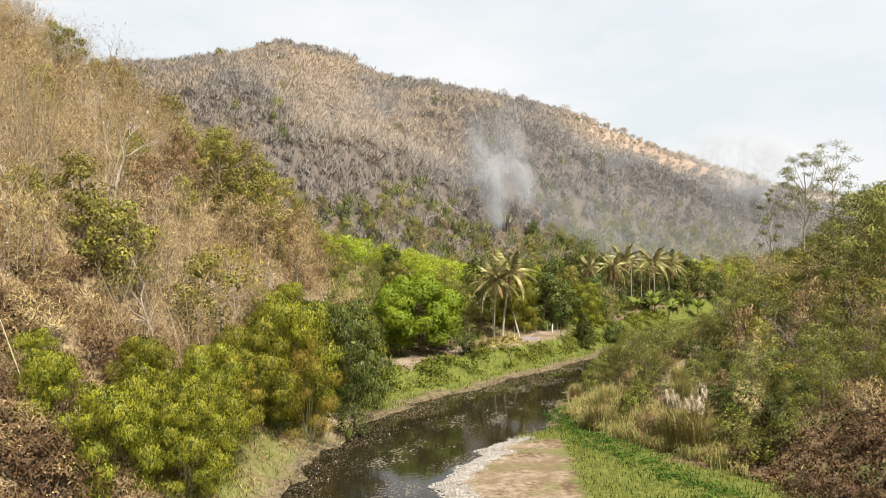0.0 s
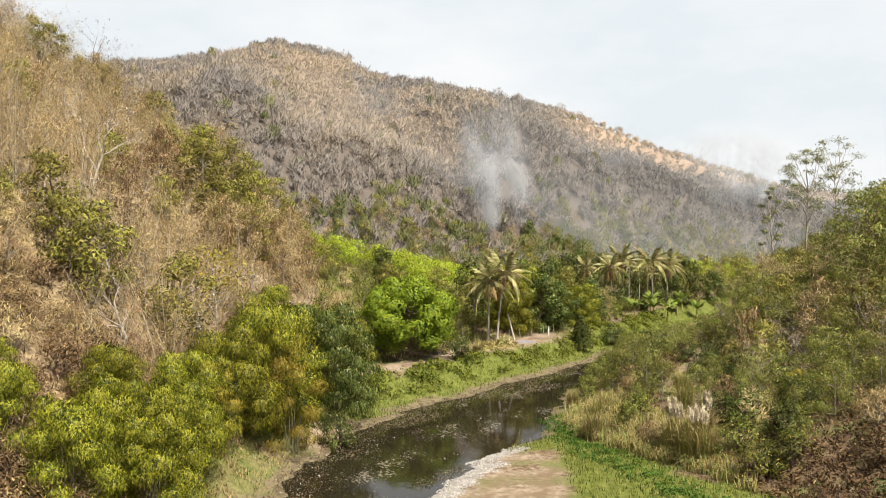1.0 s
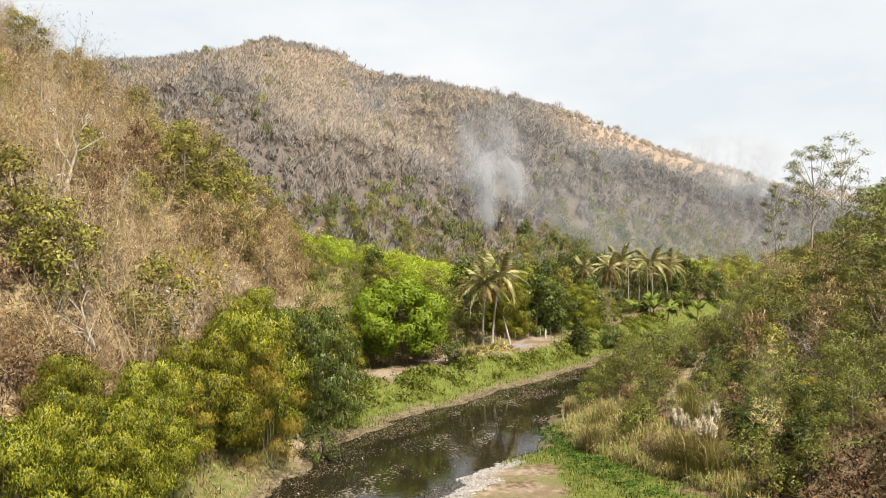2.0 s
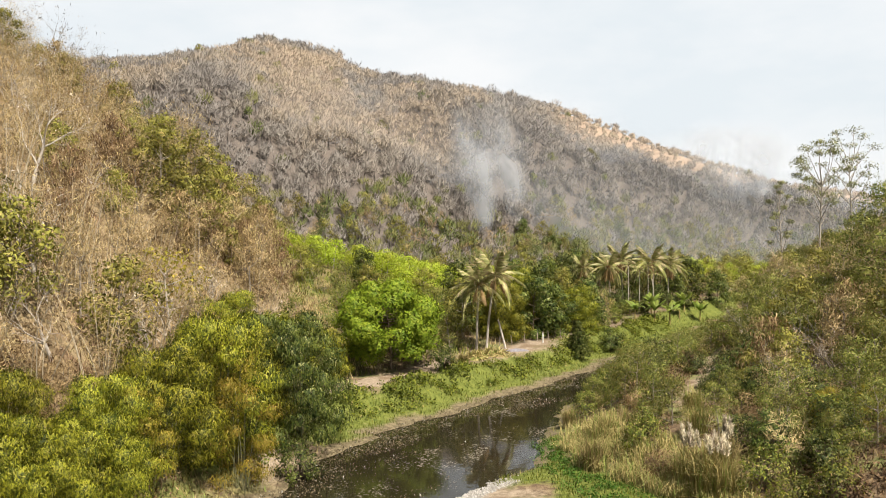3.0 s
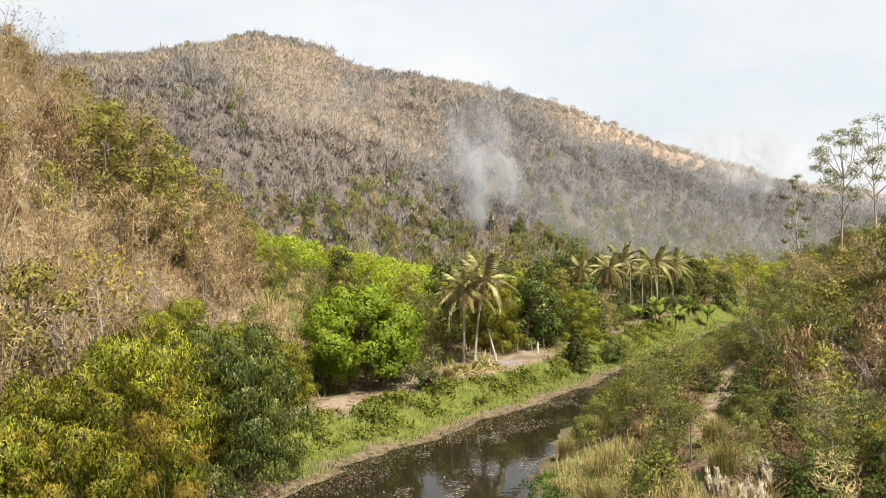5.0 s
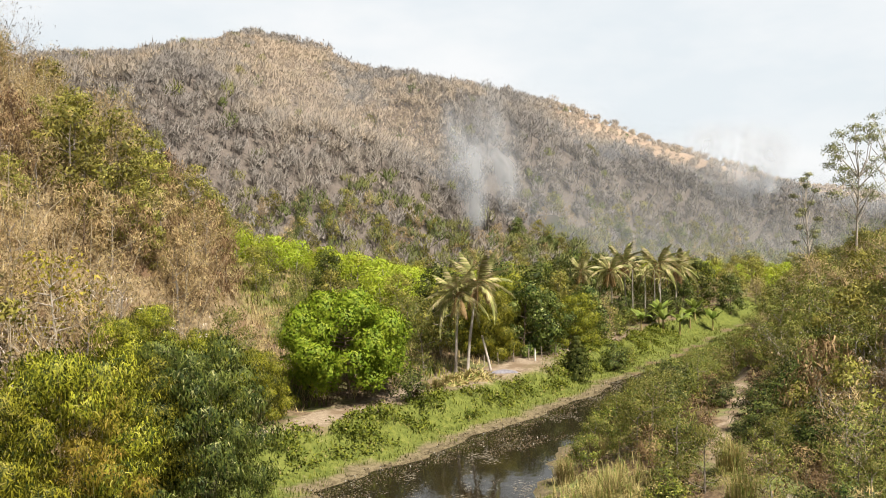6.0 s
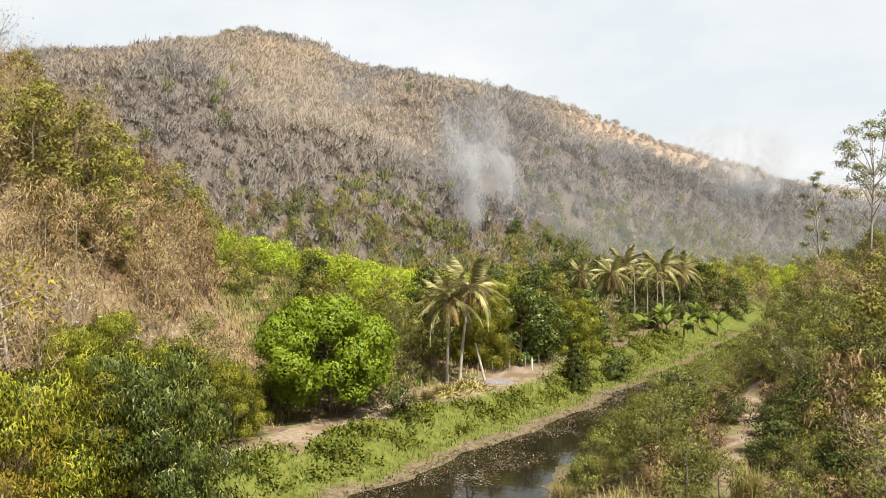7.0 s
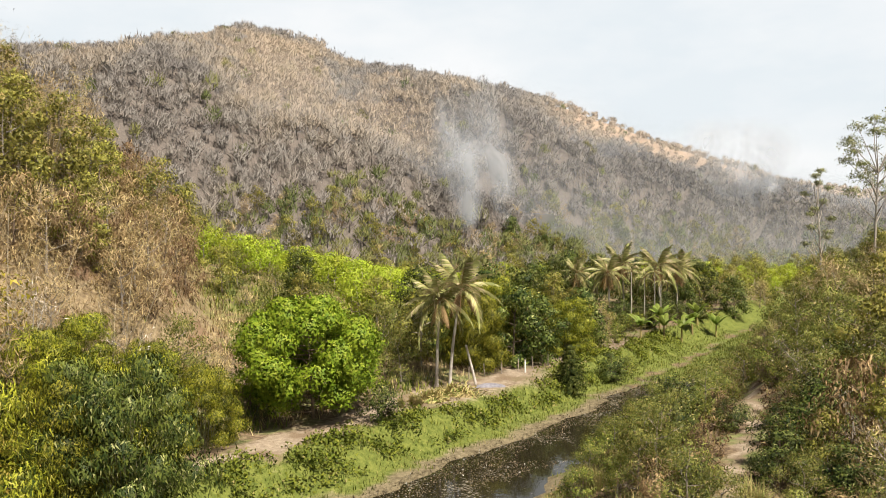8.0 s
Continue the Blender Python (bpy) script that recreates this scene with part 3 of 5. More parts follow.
def spaced(core_a, core_b, step, out_a, out_b, growth=1.16):
    mid = list(np.arange(core_a, core_b + 1e-6, step))
    s, lo = step, [core_a]
    while lo[-1] > out_a:
        s *= growth
        lo.append(lo[-1] - min(s, 60))
    s, hi = step, [core_b]
    while hi[-1] < out_b:
        s = min(s * growth, 9 if hi[-1] < 560 else 60)
        hi.append(hi[-1] + s)
    return np.array(lo[:0:-1] + mid + hi[1:])


def ground_material():
    m, t, out, node = material("ground_soil")
    pos = node("ShaderNodeNewGeometry").outputs["Position"]
    fine = node("ShaderNodeTexNoise", ("Vector", pos), Scale=2.2, Detail=8.0, Roughness=0.65).outputs["Fac"]
    mid = node("ShaderNodeTexNoise", ("Vector", pos), Scale=0.32, Detail=6.0, Roughness=0.6).outputs["Fac"]
    big = node("ShaderNodeTexNoise", ("Vector", pos), Scale=0.05, Detail=5.0).outputs["Fac"]

    def zone(name, blur=0.35):
        a = node("ShaderNodeAttribute")
        a.attribute_name = name
        s = node("ShaderNodeMath", (0, a.outputs["Fac"]), (1, mid))
        s.operation = "ADD"
        s2 = node("ShaderNodeMath", (0, s.outputs[0]), (1, fine))
        s2.operation = "ADD"
        return ranged(node, s2.outputs[0], 1.5 - blur, 1.5 + blur)
    litter = mixed(node, ranged(node, fine, 0.35, 0.65), (0.115, 0.075, 0.048), (0.25, 0.18, 0.105))
    litter = mixed(node, ranged(node, mid, 0.45, 0.62), litter, (0.15, 0.085, 0.055))
    scrub = mixed(node, ranged(node, fine, 0.3, 0.7), (0.12, 0.15, 0.045), (0.24, 0.24, 0.09))
    c = mixed(node, ranged(node, mid, 0.44, 0.6), litter, scrub)
    leaf_fall = mixed(node, ranged(node, fine, 0.35, 0.65), (0.17, 0.12, 0.07), (0.38, 0.295, 0.17))
    leaf_fall = mixed(node, ranged(node, mid, 0.52, 0.66), leaf_fall, (0.20, 0.125, 0.075))
    c = mixed(node, zone("slope"), c, leaf_fall)
    hill = mixed(node, ranged(node, fine, 0.3, 0.7), (0.12, 0.102, 0.088), (0.19, 0.16, 0.138))
    c = mixed(node, zone("woods"), c, hill)
    straw = mixed(node, ranged(node, fine, 0.3, 0.7), (0.36, 0.26, 0.18), (0.46, 0.345, 0.25))
    straw = mixed(node, ranged(node, mid, 0.5, 0.7), straw, (0.36, 0.24, 0.15))
    c = mixed(node, zone("straw"), c, straw)
    turf = mixed(node, ranged(node, fine, 0.3, 0.7), (0.085, 0.11, 0.02), (0.19, 0.205, 0.045))
    c = mixed(node, zone("grass"), c, turf)
    mud = mixed(node, ranged(node, fine, 0.35, 0.65), (0.125, 0.098, 0.056), (0.24, 0.195, 0.115))
    c = mixed(node, zone("mud"), c, mud)
    dirt = mixed(node, ranged(node, fine, 0.3, 0.7), (0.26, 0.20, 0.14), (0.40, 0.32, 0.23))
    dirt = mixed(node, ranged(node, mid, 0.46, 0.6), dirt, (0.21, 0.15, 0.095))
    c = mixed(node, zone("dirt"), c, dirt)
    pebble = node("ShaderNodeTexVoronoi", ("Vector", pos), Scale=6.0)
    shingle = mixed(node, ranged(node, pebble.outputs["Distance"], 0.1, 0.6), (0.54, 0.51, 0.46), (0.28, 0.25, 0.21))
    c = mixed(node, zone("shingle"), c, shingle)
    bump = node("ShaderNodeBump", ("Height", fine), Strength=0.7, Distance=0.15)
    p = node("ShaderNodeBsdfPrincipled", ("Base Color", c), ("Normal", bump.outputs[0]), Roughness=0.95)
    p.inputs["Specular IOR Level"].default_value = 0.15
    t.links.new(p.outputs[0], out.inputs[0])
    return m


def track_right(y):
    return np.interp(y, (60, 72, 80, 88, 97, 110, 125), (17.5, 19.5, 21.9, 25.2, 29.6, 34, 43))


def zones(x, y):
    dl, dr = left_of(x, y) + 0.5 * waves(x, y, 4, 24), right_of(x, y) + 1.4 * waves(x, y, 13, 26)
    rs = x - shore_r(y) + 0.5 * waves(x, y, 4, 25)
    u = far_rise(x, y)
    z = {}
    track = smooth(2.0, 0.9, np.abs(dl - 6.9 - 2.0 * np.exp(-((y - 110) / 8) ** 2) + 0.4 * waves(x, y, 9, 21))) * smooth(80, 86, y) * smooth(152, 142, y)
    cut = smooth(0.5, 1.6, dl) * smooth(5.0, 3.2, dl) * np.interp(y, (50, 56, 68, 72), (0, 0.3, 0.3, 1)) * smooth(81, 77, y)
    rtrack = smooth(0.62, 0.25, np.abs(x - track_right(y) + 0.4 * waves(x, y, 8, 22))) * smooth(76, 81, y) * smooth(118, 108, y)
    flat = (0.6 + 0.3 * waves(x, y, 5, 29)) * smooth(0.8, 2.2, rs) * smooth(10.2, 8.4, x - 0.02 * (y - 60)) * smooth(69, 66, y) * smooth(30, 45, y)
    yard = smooth(7.5, 8.5, dl) * smooth(16, 12, dl) * smooth(88, 92, y) * smooth(128, 120, y)
    face = smooth(4.0, 4.8, dl) * smooth(8.0, 7.0, dl) * smooth(103, 107, y) * smooth(125, 120, y)
    z["dirt"] = np.maximum.reduce([track, cut, rtrack, flat, yard * 0.25, face * 0.6])
    z["mud"] = np.maximum(smooth(-0.5, 0.2, dl) * smooth(2.2, 1.0, dl), smooth(-0.4, 0.2, rs) * smooth(2.2, 1.0, rs) * smooth(66, 72, y)) * smooth(128, 120, y)
    green_l = smooth(0.5, 1.4, dl) * smooth(6.2, 5.4, dl) * np.interp(y, (66, 82), (0.62, 1.0))
    green_r = smooth(1.0, 2.0, rs) * smooth(1.5, -0.5, dr) * smooth(8.6, 10.0, x - 0.02 * (y - 60))
    green_r2 = smooth(0.5, 1.5, rs) * smooth(1.0, -0.5, dr) * smooth(66, 70, y)
    swamp = smooth(0.5, -0.5, dl) * smooth(1.0, 0.0, rs) * smooth(126, 131, y) * smooth(230, 200, y)
    field = smooth(12, 15, dl) * smooth(112, 120, y) * smooth(200, 180, y) * smooth(6, 0, toe(y) - x) * 0.45
    z["grass"] = np.maximum.reduce([green_l, green_r, green_r2, swamp, field]) * (1 - 0.6 * z["dirt"])
    z["shingle"] = smooth(-0.2, 0.5, rs) * smooth(3.0, 2.2, rs) * smooth(70.5, 68.5, y) * smooth(30, 45, y)
    for name in ("dirt", "mud", "grass"):
        z[name] = z[name] * smooth(235, 205, y)
    z["straw"] = np.where(u > 0.02, tan_zone(x, y), 0) * (0.3 + 0.6 * smooth(0.0, 0.2, u - np.interp(x, (20, 160), (0.5, 0.24))))
    z["slope"] = smooth(-3.0, 1.0, toe(y) - x) * smooth(190, 160, y)
    z["woods"] = smooth(-0.02, 0.08, u)
    return z


gx, gy = spaced(-60, 66, 1.1, -1700, 1900), spaced(40, 182, 1.1, -700, 2400)
GX, GY = np.meshgrid(gx, gy)
gz = height(GX, GY)
sheet = Shape()
nx, ny = len(gx), len(gy)
k = (np.arange(ny - 1)[:, None] * nx + np.arange(nx - 1)[None]).ravel()
sheet.add(np.stack([GX, GY, gz], -1).reshape(-1, 3), np.stack([k, k + 1, k + nx + 1, k, k + nx + 1, k + nx], -1).reshape(-1, 3))
ground_mesh = sheet.mesh("ground", ground_material(), True)
for zone_name, values in zones(GX.ravel(), GY.ravel()).items():
    ground_mesh.attributes.new(zone_name, "FLOAT", "POINT").data.foreach_set("value", values.astype(np.float32))
tagged(new("ground", ground_mesh), "valley floor, river banks and dry wooded slopes", "ground", kind="structure")


def water_material():
    m, t, out, node = material("river_water")
    pos = node("ShaderNodeNewGeometry").outputs["Position"]
    stretch = node("ShaderNodeMapping", (0, pos))
    stretch.inputs["Rotation"].default_value = (0, 0, radians(35))
    stretch.inputs["Scale"].default_value = (1.0, 0.45, 1)
    scum = node("ShaderNodeTexNoise", ("Vector", stretch.outputs[0]), Scale=0.33, Detail=7.0, Roughness=0.62).outputs["Fac"]
    bits = node("ShaderNodeTexNoise", ("Vector", pos), Scale=4.0, Detail=5.0, Roughness=0.7).outputs["Fac"]
    s = node("ShaderNodeMath", (0, scum), (1, bits))
    s.operation = "ADD"
    f = ranged(node, s.outputs[0], 1.11, 1.22, 0.0, 0.85)
    ripple = node("ShaderNodeTexNoise", ("Vector", pos), Scale=1.6, Detail=3.0).outputs["Fac"]
    bump = node("ShaderNodeBump", ("Height", ripple), Strength=0.05, Distance=0.1)
    wet = node("ShaderNodeBsdfPrincipled", ("Normal", bump.outputs[0]), Base_Color=(0.016, 0.013, 0.007, 1), Roughness=0.04, IOR=1.33)
    film = mixed(node, ranged(node, bits, 0.35, 0.65), (0.10, 0.085, 0.055), (0.26, 0.225, 0.165))
    dull = node("ShaderNodeBsdfPrincipled", ("Base Color", film), Roughness=0.5)
    mx = node("ShaderNodeMixShader", (0, f), (1, wet.outputs[0]), (2, dull.outputs[0]))
    t.links.new(mx.outputs[0], out.inputs[0])
    return m


def water():
    """The slow river: a strip between its shores, reaching a little under the banks."""
    ys = np.arange(-60, 134.1, 1.0)
    l, r = np.interp(ys, SHORE_Y, SHORE_L) - 3.0, np.interp(ys, SHORE_Y, SHORE_R) + 2.5
    s = Shape()
    v = np.stack([np.stack([l, ys, 0 * ys], 1), np.stack([r, ys, 0 * ys], 1)], 1).reshape(-1, 3)
    q = np.arange(len(ys) - 1)[:, None] * 2
    s.add(v, np.concatenate([q + (0, 1, 3), q + (0, 3, 2)], 1).reshape(-1, 3))
    tagged(new("water", s.mesh("water", water_material())), "dark slow river with drifting leaf scum", "river", kind="structure")


water()

# ---- planting ----
STOCK = {}


def plant(kind, x, y, scale=1.0, turn=None, tilt=0.0, tall=1.0, rng=random.Random(5)):
    """Sets a plant of a kind on the ground; the first of each variant is built, the others are copies."""
    makers = KINDS[kind]
    i = rng.randrange(len(makers))
    turn = rng.uniform(0, 360) if turn is None else turn
    at = pose(x, y, ground_z(x, y), rng.uniform(-3, 3) + tilt, rng.uniform(-3, 3), turn)
    size = Vector((scale, scale, scale * tall))
    if (kind, i) in STOCK:
        first = STOCK[kind, i]
        return copy_thing(first, at @ Matrix.Diagonal((*[a / b for a, b in zip(size, first.scale)], 1)))
    ob = makers[i](np.random.RandomState(100 + 7 * i + len(STOCK)))
    ob.matrix_basis = at @ Matrix.Diagonal((*size, 1))
    STOCK[kind, i] = ob
    return ob


def trees(n, *args, **kw):
    return [lambda r: crown_tree(r, *args, **kw) for _ in range(n)]


def clumps(n, *args, **kw):
    return [lambda r: bamboo(r, *args, **kw) for _ in range(n)]


def bushes(n, *args, **kw):
    return [lambda r: bush(r, *args, **kw) for _ in range(n)]


KINDS = {
    "dry_bamboo": clumps(5, LEAF["dry"], "dry_bamboo", "dry straw-coloured bamboo clump with thin pale culms", "dry bamboo on the slope", 9, 8.6, 2.6, 17, 10, (0.5, 0.04), 1.4, 0.1, 0.28, 0.22, 0.4, 0.055, -0.2),
    "bare_bamboo": clumps(2, LEAF["dry"], "bare_bamboo", "stand of tall pale leafless bamboo culms on the slope", "bare bamboo", 14, 10.5, 1.6, 5, 7, (0.5, 0.04), 1.5, 0.45, 0.3, 0.12, 0.3, 0.075, -0.2),
    "gnarled_tree": [lambda r: bare_tree(r, BARK["bone"], "gnarled_tree", "large leafless tree with thick pale gnarled limbs", "", 9.5, 3)],
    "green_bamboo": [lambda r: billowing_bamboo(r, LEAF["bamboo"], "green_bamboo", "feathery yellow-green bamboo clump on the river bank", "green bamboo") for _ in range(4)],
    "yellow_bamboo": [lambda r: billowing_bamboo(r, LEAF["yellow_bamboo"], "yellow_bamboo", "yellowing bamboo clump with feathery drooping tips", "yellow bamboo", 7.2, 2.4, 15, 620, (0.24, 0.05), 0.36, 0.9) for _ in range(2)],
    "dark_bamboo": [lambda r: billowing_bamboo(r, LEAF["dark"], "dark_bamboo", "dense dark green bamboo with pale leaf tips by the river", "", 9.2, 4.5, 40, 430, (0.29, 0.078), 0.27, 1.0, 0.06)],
    "olive_tree": trees(4, LEAF["olive"], BARK["grey"], "olive_green_tree", "small olive-green tree with an uneven crown", "slope trees", 7.0, 3.0, 10, 200, (0.30, 0.17), 0.22, 0.6, inner=0.4),
    "feathery_tree": trees(4, LEAF["feathery"], BARK["grey"], "feathery_tree", "thin feathery grey-green tree in the riverside scrub", "scrub trees", 6.0, 3.1, 9, 290, (0.25, 0.08), 0.1, 0.55, 0.3, 0.42, inner=0.3),
    "brown_tree": trees(2, LEAF["brown"], BARK["brown"], "withered_tree", "withered tree hung with brown dead leaves", "withered trees", 6.5, 3.2, 10, 170, (0.42, 0.11), 0.1, 0.8, 0.9, 0.42, inner=0.5),
    "dry_tree": trees(3, LEAF["dry"], BARK["grey"], "tan_leaved_tree", "half-bare tree with sparse tan leaves on the slope", "tan trees", 7.0, 3.0, 10, 105, (0.5, 0.055), 0.15, 0.9, -0.3, 0.42, inner=0.6),
    "foot_tan_tree": trees(2, LEAF["dry"], BARK["grey"], "mountain_foot_tree", "tan half-bare tree at the mountain's foot", "mountain foot trees", 7.5, 2.6, 7, 90, (0.6, 0.09), 0.25, 0.9, -0.4, 0.45, inner=0.6),
    "yellow_tree": trees(1, LEAF["yellow_bamboo"], BARK["pale"], "yellow_leaved_tree", "half-bare pale-barked tree with yellowing leaves", "", 8.0, 4.2, 12, 70, (0.38, 0.2), 0.3, 0.8, 0.4, 0.38, inner=0.4),
    "bare_tree": [lambda r: bare_tree(r, BARK["pale"]) for _ in range(3)],
    "grey_bare_tree": [lambda r: bare_tree(r, BARK["grey"], "grey_bare_tree", "leafless grey-brown tree with fine twigs", "bare scrub trees", 6.5, 3) for _ in range(2)],
    "dark_tree": trees(3, LEAF["dark"], BARK["brown"], "dark_leafy_tree", "dense dark green tree by the track", "dark trees", 8.0, 3.6, 15, 230, (0.38, 0.19), 0.12, lobe=0.36),
    "bright_tree": trees(1, LEAF["bright"], BARK["brown"], "round_green_tree", "broad bright green tree with a dense rounded crown", "", 8.6, 6.2, 54, 720, (0.27, 0.165), 0.24, 0.6, 0.2, 0.24),
    "rubber_tree": trees(3, LEAF["rubber"], BARK["pale"], "plantation_tree", "young plantation tree in bright lime-green leaf", "plantation trees", 4.6, 2.5, 7, 120, (0.30, 0.19), 0.2, lobe=0.5),
    "valley_tree": trees(3, LEAF["olive"], BARK["grey"], "valley_tree", "olive-green tree on the valley floor", "valley trees", 7.0, 3.2, 9, 105, (0.46, 0.22), 0.2, lobe=0.44),
    "valley_bush": bushes(2, LEAF["shrub"], BARK["brown"], "valley_bush", "green bush on the valley floor", "valley bushes", 3.0, 2.4, 24, 14, (0.6, 0.36)),
    "big_tree": trees(2, LEAF["feathery"], BARK["brown"], "broad_olive_tree", "large broad olive-green tree above the scrub", "large trees", 14.0, 6.6, 34, 420, (0.34, 0.13), 0.12, 0.6, 0.3, 0.30),
    "green_bush": bushes(4, LEAF["shrub"], BARK["brown"], "green_bush", "leafy green bush on the bank", "green bushes", 2.6, 2.0, 36, 36, (0.20, 0.095)),
    "dry_bush": bushes(3, LEAF["dry"], BARK["grey"], "dry_bush", "dry tan bush with withered leaves", "dry bushes", 2.4, 2.0, 34, 20, (0.42, 0.05), -0.2),
    "brown_bush": bushes(3, LEAF["brown"], BARK["brown"], "brown_bush", "brown withered bush among dead leaves", "brown bushes", 1.9, 2.1, 34, 22, (0.32, 0.08), 0.3),
    "rust_bush": bushes(3, LEAF["litter"], BARK["brown"], "rusty_bush", "rust-brown dead bush over dark leaf litter", "rusty bushes", 1.7, 2.0, 34, 24, (0.28, 0.09), 0.3),
    "dark_bush": bushes(2, LEAF["dark"], BARK["brown"], "dark_bush", "dark green glossy bush at the water's edge", "dark bushes", 2.8, 2.0, 46, 40, (0.22, 0.11)),
    "banana": [lambda r: banana(r) for _ in range(2)],
    "reed": [lambda r: reed_clump(r, plumes=7) for _ in range(2)],
    "reed_grass": [lambda r: reed_clump(r, "tall_grass_clump", "clump of tall half-dry riverside grass", 0, 2.1, "tall grass clumps") for _ in range(2)],
}


def in_view(x, y):
    return -0.60 * (y + 4) - 4 < x < 0.60 * (y + 4) + 6


def scatter(x0, x1, y0, y1, step, choose, seed, size=(0.75, 1.25)):
    r = random.Random(seed)
    for y in np.arange(y0, y1, step):
        for x in np.arange(x0, x1, step):
            px, py = x + r.uniform(-0.5, 0.5) * step, y + r.uniform(-0.5, 0.5) * step
            pick, s = r.random(), r.uniform(*size)
            if in_view(px, py):
                got = choose(float(px), float(py), pick)
                kind, k = got if isinstance(got, tuple) else (got, 1.0)
                if kind:
                    plant(kind, px, py, s * k)


def share(pick, *pairs):
    for kind, part_of in pairs:
        if pick < part_of:
            return kind
        pick -= part_of
    return None


def slope_choice(x, y, p):
    d = float(toe(y)) - x
    if d < 0.5 or x < -84:
        return None
    green = float(waves(x, y, 26, 51)) + (0.55 if y > 98 and d < 24 else -0.5)
    if y < 62 and d < 12:
        return share(p, ("brown_bush", 0.45), ("dry_bush", 0.3), ("rust_bush", 0.2))
    if d < 7 and y < 76:
        return share(p, ("dry_bamboo", 0.35), ("brown_bush", 0.35), ("dry_bush", 0.3))
    if 102 < y < 122 and d < 9:
        return share(p, ("brown_tree", 0.1), ("dry_tree", 0.38), ("brown_bush", 0.25), ("olive_tree", 0.2))
    if green > 0.45:
        return share(p, ("olive_tree", 0.5), ("dry_tree", 0.2), ("dry_bamboo", 0.15), ("brown_tree", 0.15))
    return share(p, ("dry_bamboo", 0.55), ("dry_tree", 0.2), ("olive_tree", 0.04), ("bare_tree", 0.13), ("dry_bush", 0.06), ("brown_tree", 0.02))


scatter(-64, -13, 44, 160, 3.8, slope_choice, 1, (0.75, 1.2))
scatter(-36, -15, 42, 70, 2.4, lambda x, y, p: share(p, ("brown_bush", 0.38), ("dry_bush", 0.3), ("rust_bush", 0.12)) if float(toe(y)) - x > -3 else None, 22, (0.7, 1.05))
scatter(-32, -15, 35, 44, 2.9, lambda x, y, p: share(p, ("brown_bush", 0.4), ("rust_bush", 0.3), ("dry_bush", 0.2)), 23, (0.9, 1.2))
scatter(-84, -64, 96, 160, 4.4, slope_choice, 21, (0.85, 1.3))


def foot_choice(x, y, p):
    """Between the track and the hill's foot."""
    dl = float(left_of(x, y))
    d = float(toe(y)) - x
    if dl < 11.0 or d > 0 or y < 82 or (x + 3) ** 2 + (y - 100) ** 2 < 34:
        return None
    if y > 116 and dl > 24:
        return None
    if y > 112 and x > 4:
        return share(p, ("dark_tree", 0.25), ("feathery_tree", 0.25), ("olive_tree", 0.25), ("green_bush", 0.25))
    if x < -6 and y > 98:
        return share(p, ("dry_bush", 0.5), ("feathery_tree", 0.2), ("green_bush", 0.1))
    return share(p, ("green_bush", 0.3), ("feathery_tree", 0.45), ("dry_bush", 0.1), ("olive_tree", 0.1))


scatter(-17, 26, 82, 136, 3.6, foot_choice, 2, (0.75, 1.05))


def plantation_choice(x, y, p):
    dl = float(left_of(x, y))
    d = float(toe(y)) - x
    if dl < 23 or d > -1 or x > 18:
        return None
    if y < 134 - min(max(x + 9, 0), 10):
        return share(p, ("dry_bush", 0.22), ("feathery_tree", 0.1), ("olive_tree", 0.2 if x < -5 else 0.05), ("green_bush", 0.1)), 0.85
    if dl < 27:
        return share(p, ("rubber_tree", 0.5), ("green_bush", 0.2), ("dry_bush", 0.2))
    return "rubber_tree"


scatter(-24, 20, 118, 172, 3.2, plantation_choice, 3, (0.8, 1.05))


def right_choice(x, y, p):
    if abs(x - 18.8) < 2.0 and 60.5 < y < 66:
        return None
    dr = float(right_of(x, y))
    off = abs(x - float(track_right(y)))
    if dr < 0.6 or off < 1.15 and 77 < y < 108:
        return None
    if y < 68 and dr < 4.5 and x < 20.5:
        return share(p, ("reed_grass", 0.4), ("brown_bush", 0.3), ("dry_bush", 0.15), ("green_bush", 0.1))
    if y < 58 + 0.1 * (x - 20) and x > 20:
        return share(p, ("rust_bush", 0.4), ("brown_bush", 0.25), ("green_bush", 0.2)), 0.8
    if y < 70 and x > 19.5:
        return share(p, ("green_bush", 0.36), ("dark_bush", 0.2), ("brown_bush", 0.26), ("dry_bush", 0.08), ("feathery_tree", 0.1))
    if y < 62:
        return share(p, ("rust_bush", 0.7), ("green_bush", 0.12), ("dry_bush", 0.06), ("dark_bush", 0.12))
    if dr < 4 and y < 96:
        return share(p, ("reed_grass", 0.6), ("green_bush", 0.2))
    if dr < 5 and y > 96:
        return (share(p, ("reed_grass", 0.3), ("brown_bush", 0.2), ("dry_bush", 0.1)))
    if off < 3.8 and 77 < y < 108:
        return share(p, ("rust_bush", 0.35), ("green_bush", 0.25), ("dark_bush", 0.1)), 0.75
    if dr < 8 or off < 4:
        return share(p, ("feathery_tree", 0.25), ("green_bush", 0.4), ("dark_bush", 0.1), ("reed_grass", 0.1), ("brown_bush", 0.15))
    brownish = float(waves(x, y, 15, 81)) > 0.15
    if brownish:
        return share(p, ("feathery_tree", 0.22), ("dry_tree", 0.2), ("grey_bare_tree", 0.24), ("brown_tree", 0.12), ("brown_bush", 0.15), ("green_bush", 0.07))
    return share(p, ("feathery_tree", 0.48), ("green_bush", 0.14), ("dark_bush", 0.06), ("grey_bare_tree", 0.08), ("olive_tree", 0.16), ("dry_tree", 0.08))


